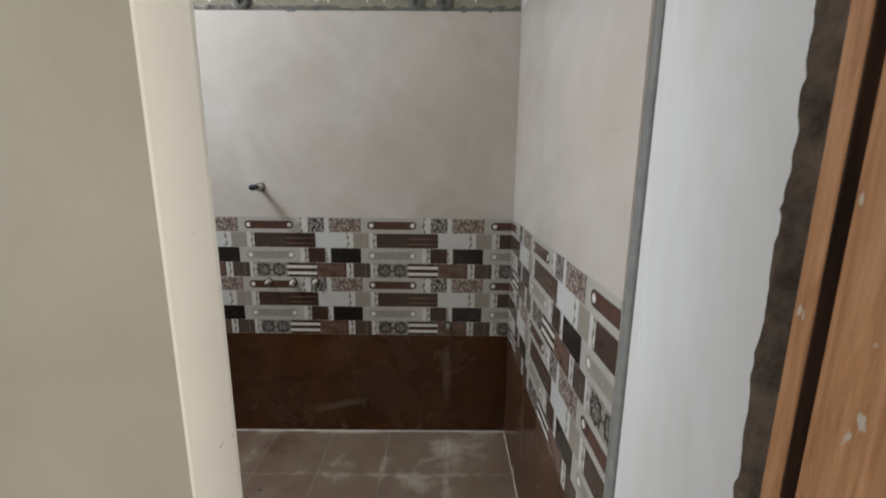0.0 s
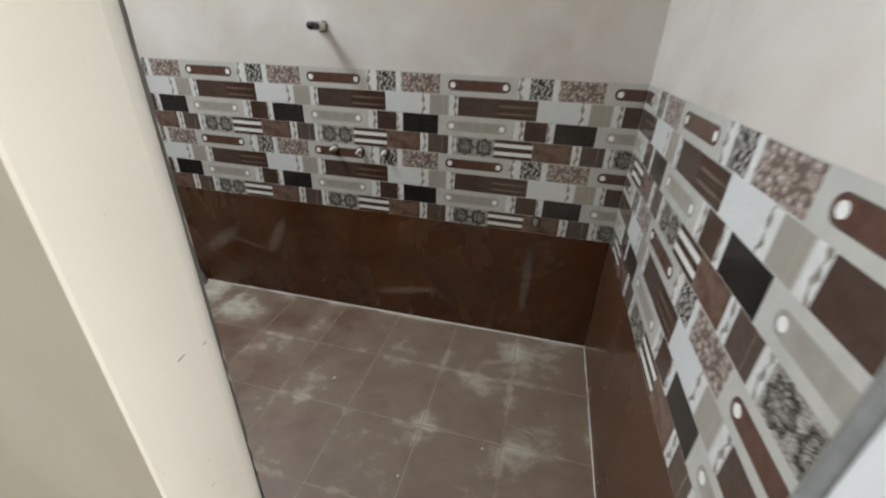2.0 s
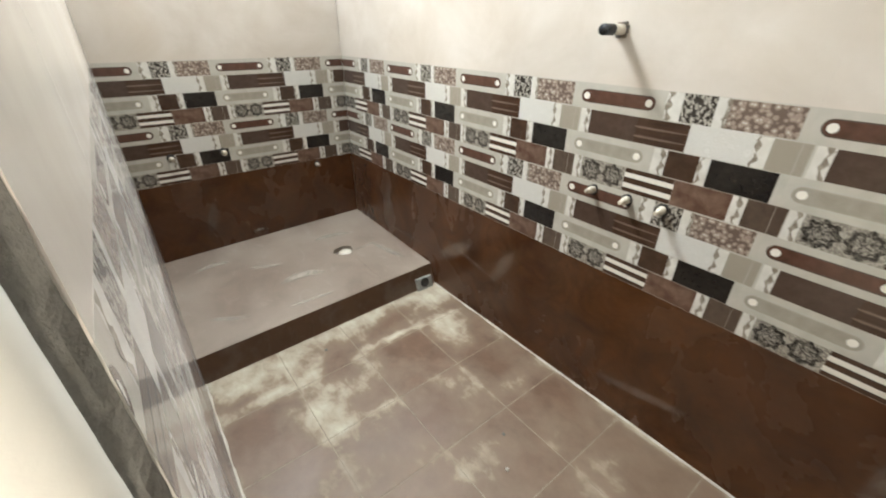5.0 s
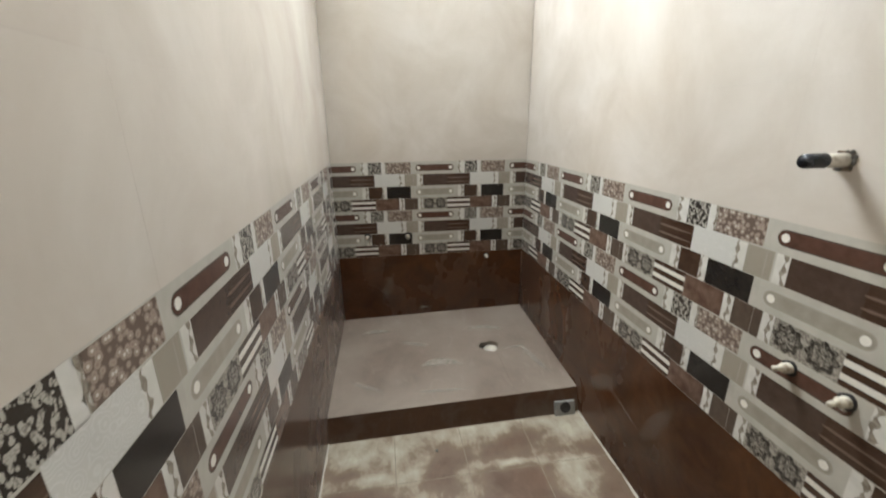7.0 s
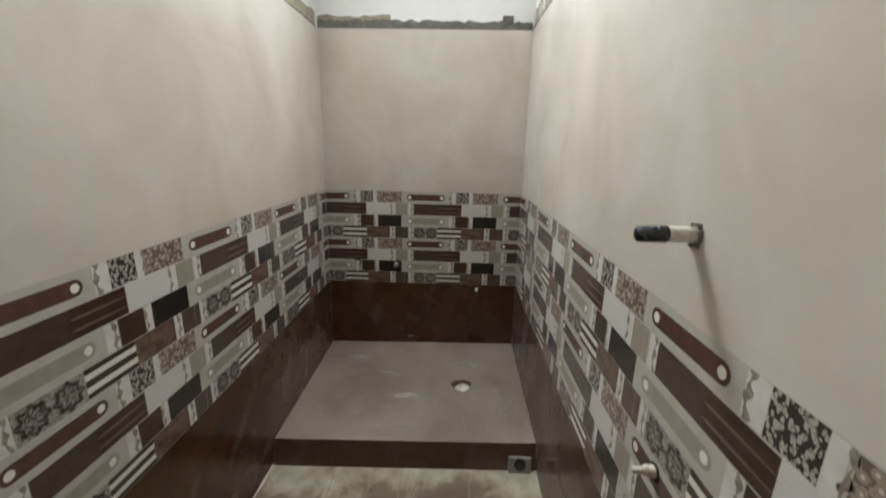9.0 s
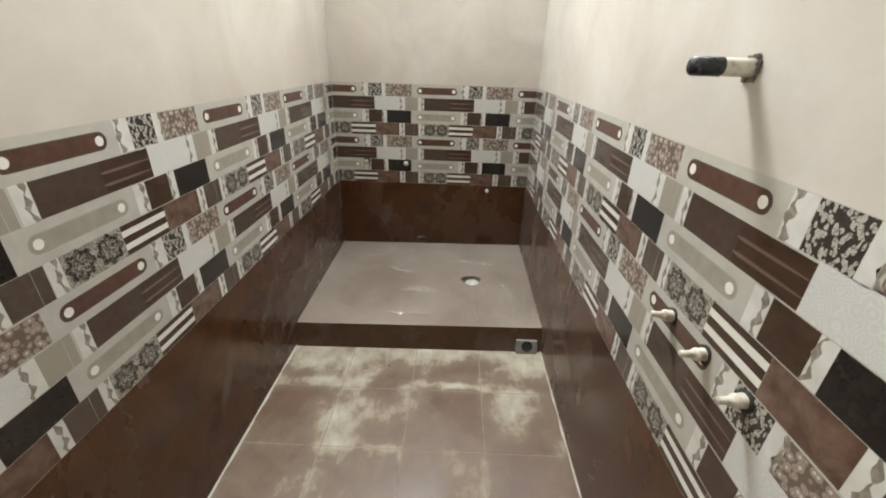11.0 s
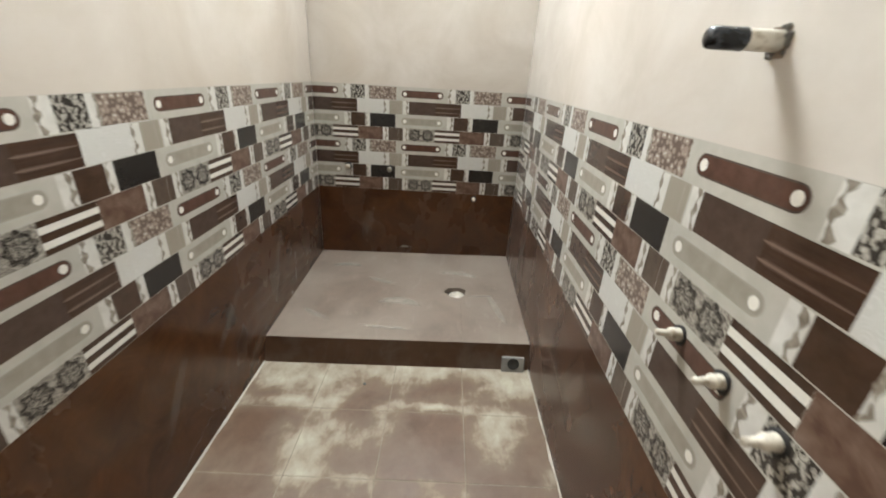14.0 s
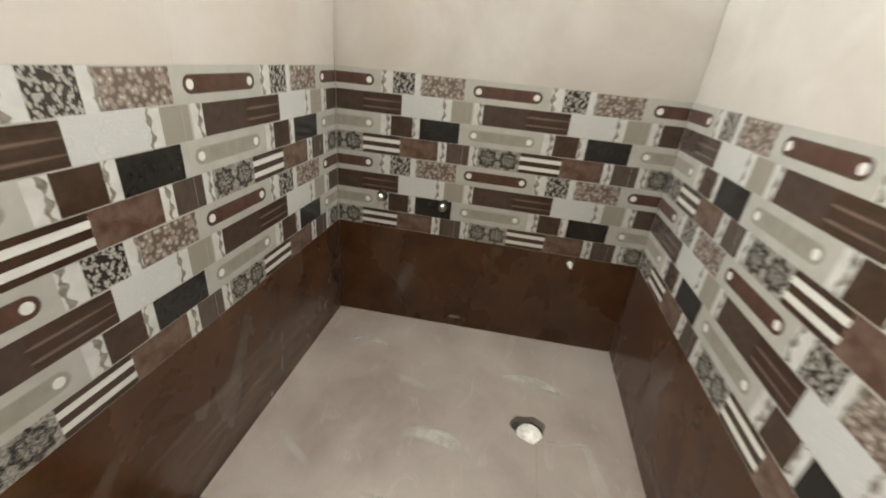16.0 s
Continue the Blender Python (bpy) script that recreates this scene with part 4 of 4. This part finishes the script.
def decor_print():
    """The printed design of one patterned tile: (layer, material, outline), u from 0 to 0.6, v from 0 to 0.3."""
    out = []

    def add(layer, m, poly):
        out.append((layer, MI[m.name], poly))

    def torn(u0, u1, v0, v1, phase, edge=0.55):
        add(1, m_torn, rect(u0, u1, v0, v1))
        add(2, m_tornedge, wavy(u0 + (u1 - u0) * edge, (u1 - u0) * 0.32, v0, v1, phase))

    t = [0.3 - ROW * i for i in range(5)]
    # top course: brown bar, scroll block, flower block
    a0, a1 = t[1], t[0]
    mid = (a0 + a1) / 2
    add(1, m_rim, capsule(O, O + 0.2, mid, 0.0195))
    add(2, m_bar, capsule(O, O + 0.2, mid, 0.0165))
    for u in (O, O + 0.2):
        add(3, m_dot, circle(u, mid, 0.0105, 16))
    torn(O + 0.247, O + 0.289, a0 + 0.001, a1 - 0.001, 0.3, 0.06)
    add(1, m_scroll, rect(O + 0.290, O + 0.370, a0 + 0.002, a1 - 0.001))
    add(1, m_torn, rect(O + 0.3705, O + 0.393, a0 + 0.001, a1 - 0.001))
    add(1, m_tornedge, wavy(O + 0.3935, 0.009, a0 + 0.003, a1 - 0.002, 2.0))
    add(1, m_flower, rect(O + 0.401, O + 0.550, a0 + 0.003, a1 - 0.003))
    # second course: wood block, crackle block, woven block
    b0, b1 = t[2], t[1]
    torn(O - 0.010, O + 0.023, b0 + 0.001, b1 - 0.001, 1.0)
    add(1, m_plum, rect(O + 0.024, O + 0.180, b0 + 0.002, b1 - 0.002))
    add(1, m_wood, rect(O + 0.180, O + 0.325, b0 + 0.002, b1 - 0.002))
    for v, k in ((b0 + 0.021, 0.0050), (b0 + 0.047, 0.0050)):
        for m, f in ((m_streakedge, 1.0), (m_streak, 0.5)):
            add(2 if f == 1.0 else 3, m, [(O + 0.176, v - k * 0.2 * f), (O + 0.192, v - k * f), (O + 0.262, v - k * 0.8 * f), (O + 0.324, v - k * 0.15 * f), (O + 0.324, v + k * 0.5 * f), (O + 0.262, v + k * 0.8 * f), (O + 0.190, v + k * f), (O + 0.176, v + k * 0.3 * f)])
    add(1, m_crackle, rect(O + 0.3255, O + 0.478, b0 + 0.001, b1 + 0.003))
    torn(O + 0.4785, O + 0.510, b0 + 0.001, b1 - 0.001, 4.2, 0.05)
    add(1, m_weave, rect(O + 0.5105, O + 0.585, b0 + 0.001, b1 - 0.001))
    add(1, m_weave, rect(-0.006, O - 0.0155, b0 + 0.001, b1 - 0.001))
    # third course: grey bar, brown block, charcoal block
    c0, c1 = t[3], t[2]
    mid = (c0 + c1) / 2
    add(1, m_greyrim, capsule(O, O + 0.2, mid, 0.0195))
    add(2, m_greybar, capsule(O, O + 0.2, mid, 0.0165))
    for u in (O, O + 0.2):
        add(3, m_dot, circle(u, mid, 0.0105, 16))
    torn(O + 0.247, O + 0.285, c0 + 0.001, c1 - 0.001, 2.7, 0.6)
    add(1, m_brown, rect(O + 0.2865, O + 0.370, c0 + 0.001, c1 - 0.001))
    torn(O + 0.3705, O + 0.397, c0 + 0.001, c1 - 0.001, 5.1, 0.06)
    add(1, m_black, rect(O + 0.3975, O + 0.546, c0, c1 - 0.001))
    # bottom course: damask, stripes, rust block, brown block
    d0, d1 = t[4], t[3]
    torn(O - 0.008, O + 0.022, d0 + 0.001, d1 - 0.001, 0.8, 0.5)
    add(1, m_damask, rect(O + 0.0225, O + 0.177, d0 + 0.001, d1 - 0.001))
    for u in (O + 0.061, O + 0.137):
        add(2, m_petal, rosette(u, (d0 + d1) / 2, 0.0335))
        add(3, m_rosette, rosette(u, (d0 + d1) / 2, 0.0225))
    add(1, m_brown, rect(O + 0.1775, O + 0.325, d0 + 0.001, d1 - 0.001))
    for v in (d0 + 0.014, d0 + 0.046):
        add(2, m_stripe, rect(O + 0.1775, O + 0.325, v, v + 0.0145))
    add(1, m_rust, rect(O + 0.3255, O + 0.472, d0 + 0.001, d1 - 0.001))
    torn(O + 0.4725, O + 0.505, d0 + 0.001, d1 - 0.001, 3.3, 0.45)
    add(1, m_taupe, rect(O + 0.5055, O + 0.590, d0 + 0.001, d1 - 0.001))
    add(1, m_taupe, rect(-0.006, O - 0.010, d0 + 0.001, d1 - 0.001))
    return out


DESIGN = decor_print()


def clipped(poly, lo, hi):
    for sign, lim in ((1, lo), (-1, -hi)):
        res = []
        for i, p in enumerate(poly):
            r = poly[i - 1]
            pin, rin = sign * p[0] >= lim, sign * r[0] >= lim
            if pin != rin:
                k = (sign * lim - r[0]) / (p[0] - r[0])
                res.append((r[0] + (p[0] - r[0]) * k, r[1] + (p[1] - r[1]) * k))
            if pin:
                res.append(p)
        poly = res
        if len(poly) < 3:
            return []
    return poly


MESHES = {}


def tile_mesh(kind, ua, ub, h):
    """One wall tile, lying with u to the right, v up and its glaze towards +z, cut from ua to ub of its full width."""
    key = (kind, round(ua, 3), round(ub, 3), round(h, 3))
    if key in MESHES:
        return MESHES[key]
    g, e = (0.00004, 0.00013) if kind == "beige" else (0.00002, 0.00006)
    a, b, v0, v1 = ua + g, ub - g, g, h - g
    bm = bmesh.new()
    back = [bm.verts.new((u, v, -THICK)) for u, v in rect(a, b, v0, v1)]
    side = [bm.verts.new((u, v, -e)) for u, v in rect(a, b, v0, v1)]
    face = [bm.verts.new((u, v, 0)) for u, v in rect(a + e, b - e, v0 + e, v1 - e)]
    for p, r in ((back, side), (side, face)):
        for i in range(4):
            j = (i + 1) % 4
            bm.faces.new((p[i], p[j], r[j], r[i]))
    bm.faces.new(face)
    if kind == "decor":
        for layer, mi, poly in DESIGN:
            poly = clipped(poly, a + 0.0004, b - 0.0004)
            poly = [(u, min(max(v, v0 + 0.0004), v1 - 0.0004)) for u, v in poly]
            if len(poly) > 2:
                f = bm.faces.new([bm.verts.new((u, v, 0.00012 * layer)) for u, v in poly])
                f.normal_update()
                if f.normal.z < 0:
                    f.normal_flip()
                f.material_index = mi
    me = mesh_of(kind + "_tile", bm, *(DECOR_MATS if kind == "decor" else [m_brown_tile if kind == "brown" else m_beige]))
    MESHES[key] = me
    return me


def tile_wall(parent, origin, along, u0, u1, first, upto=None):
    """Tiles a wall. origin: the plan point of u = 0 on the tiled face; along: the way of u; first: a start of the pattern."""
    along = Vector((*along, 0))
    up = Vector((0, 0, 1))
    out = along.cross(up)
    base = Matrix((along, up, out)).transposed().to_4x4()
    rows = [("brown", Z_FLOOR, 0.2375 - Z_FLOOR), ("brown", 0.2375, 0.3), ("decor", Z_BAND, 0.3), ("decor", Z_BAND + 0.3, 0.3)]
    step = (Z_TOP - Z_UP) / 3
    rows += [("beige", Z_UP + step * i, step) for i in range(3)]
    for kind, z, h in rows:
        s = first
        while s > u0:
            s -= S
        while s < u1 - 1e-6:
            a, b = max(s, u0), min(s + S, u1)
            if b - a > 0.004:
                ob = new(kind + "_wall_tile" if kind != "decor" else "patterned_wall_tile", tile_mesh(kind, a - s, b - s, h))
                p = Vector((*origin, 0)) + along * s + up * z + out * random.uniform(-0.00005, 0.00005)
                ob.matrix_world = Matrix.Translation(p) @ base @ pose(0, 0, 0, random.uniform(-0.012, 0.012), random.uniform(-0.008, 0.008), 0)
                ob.parent = parent
            s += S


tile_wall(far_wall, (0, Y1), (1, 0), X0 + 0.001, X1 - 0.001, -0.36 - O)
tile_wall(end_wall, (X0, 0), (0, 1), Y0 + 0.001, Y1 - 0.001, 1.378 - O)
tile_wall(near_wall, (0, Y0), (-1, 0), -TILE_EDGE, -X0 - 0.001, 0.809 - O)
tile_wall(right_wall, (X1, 0), (0, -1), -Y1 + 0.001, -0.832, -1.566 - O)
part("tile_backing", box(X1 + THICK, X1 + THICK + 0.0065, 0.829, Y1, Z_FLOOR, Z_TOP), m_plaster_grey, right_wall, "grey cement behind the tiles")

part("cement_edge", rough_strip((X1 + 0.0155, 0.8315), (X1 + 0.0155, 0.8165), Z_FLOOR, Z_TOP, (-1, 0), 0.0145, 0.004, 0.0, 21), m_plaster_grey, right_wall, "grey cement along the tiles' edge")

# floor tiles
FLOOR_X = [-1.83, -1.485, -1.185, -0.885, -0.585, -0.285, 0.015, X1]
FLOOR_Y = [0.692, 0.850, 1.150, 1.456, 1.760, Y1]
FM = {}
for i in range(len(FLOOR_X) - 1):
    for j in range(len(FLOOR_Y) - 1):
        w, d = FLOOR_X[i + 1] - FLOOR_X[i], FLOOR_Y[j + 1] - FLOOR_Y[j]
        if FLOOR_Y[j] < 0.8 and FLOOR_X[i] < -0.4:
            continue
        key = (round(w, 3), round(d, 3))
        if key not in FM:
            g, e = 0.0018, 0.0006
            bm = bmesh.new()
            lo = [bm.verts.new((x, y, -0.008)) for x, y in rect(g, w - g, g, d - g)]
            hi = [bm.verts.new((x, y, -e)) for x, y in rect(g, w - g, g, d - g)]
            tp = [bm.verts.new((x, y, 0)) for x, y in rect(g + e, w - g - e, g + e, d - g - e)]
            for p, r in ((lo, hi), (hi, tp)):
                for k in range(4):
                    bm.faces.new((p[k], p[(k + 1) % 4], r[(k + 1) % 4], r[k]))
            bm.faces.new(tp)
            FM[key] = mesh_of("floor_tile", bm, m_floor_tile)
        ob = new("floor_tile", FM[key])
        ob.matrix_world = Matrix.Translation((FLOOR_X[i], FLOOR_Y[j], floor_z(FLOOR_X[i], FLOOR_Y[j]) + random.uniform(-0.0002, 0.0003))) @ FLOOR_TILT
        ob.parent = floor
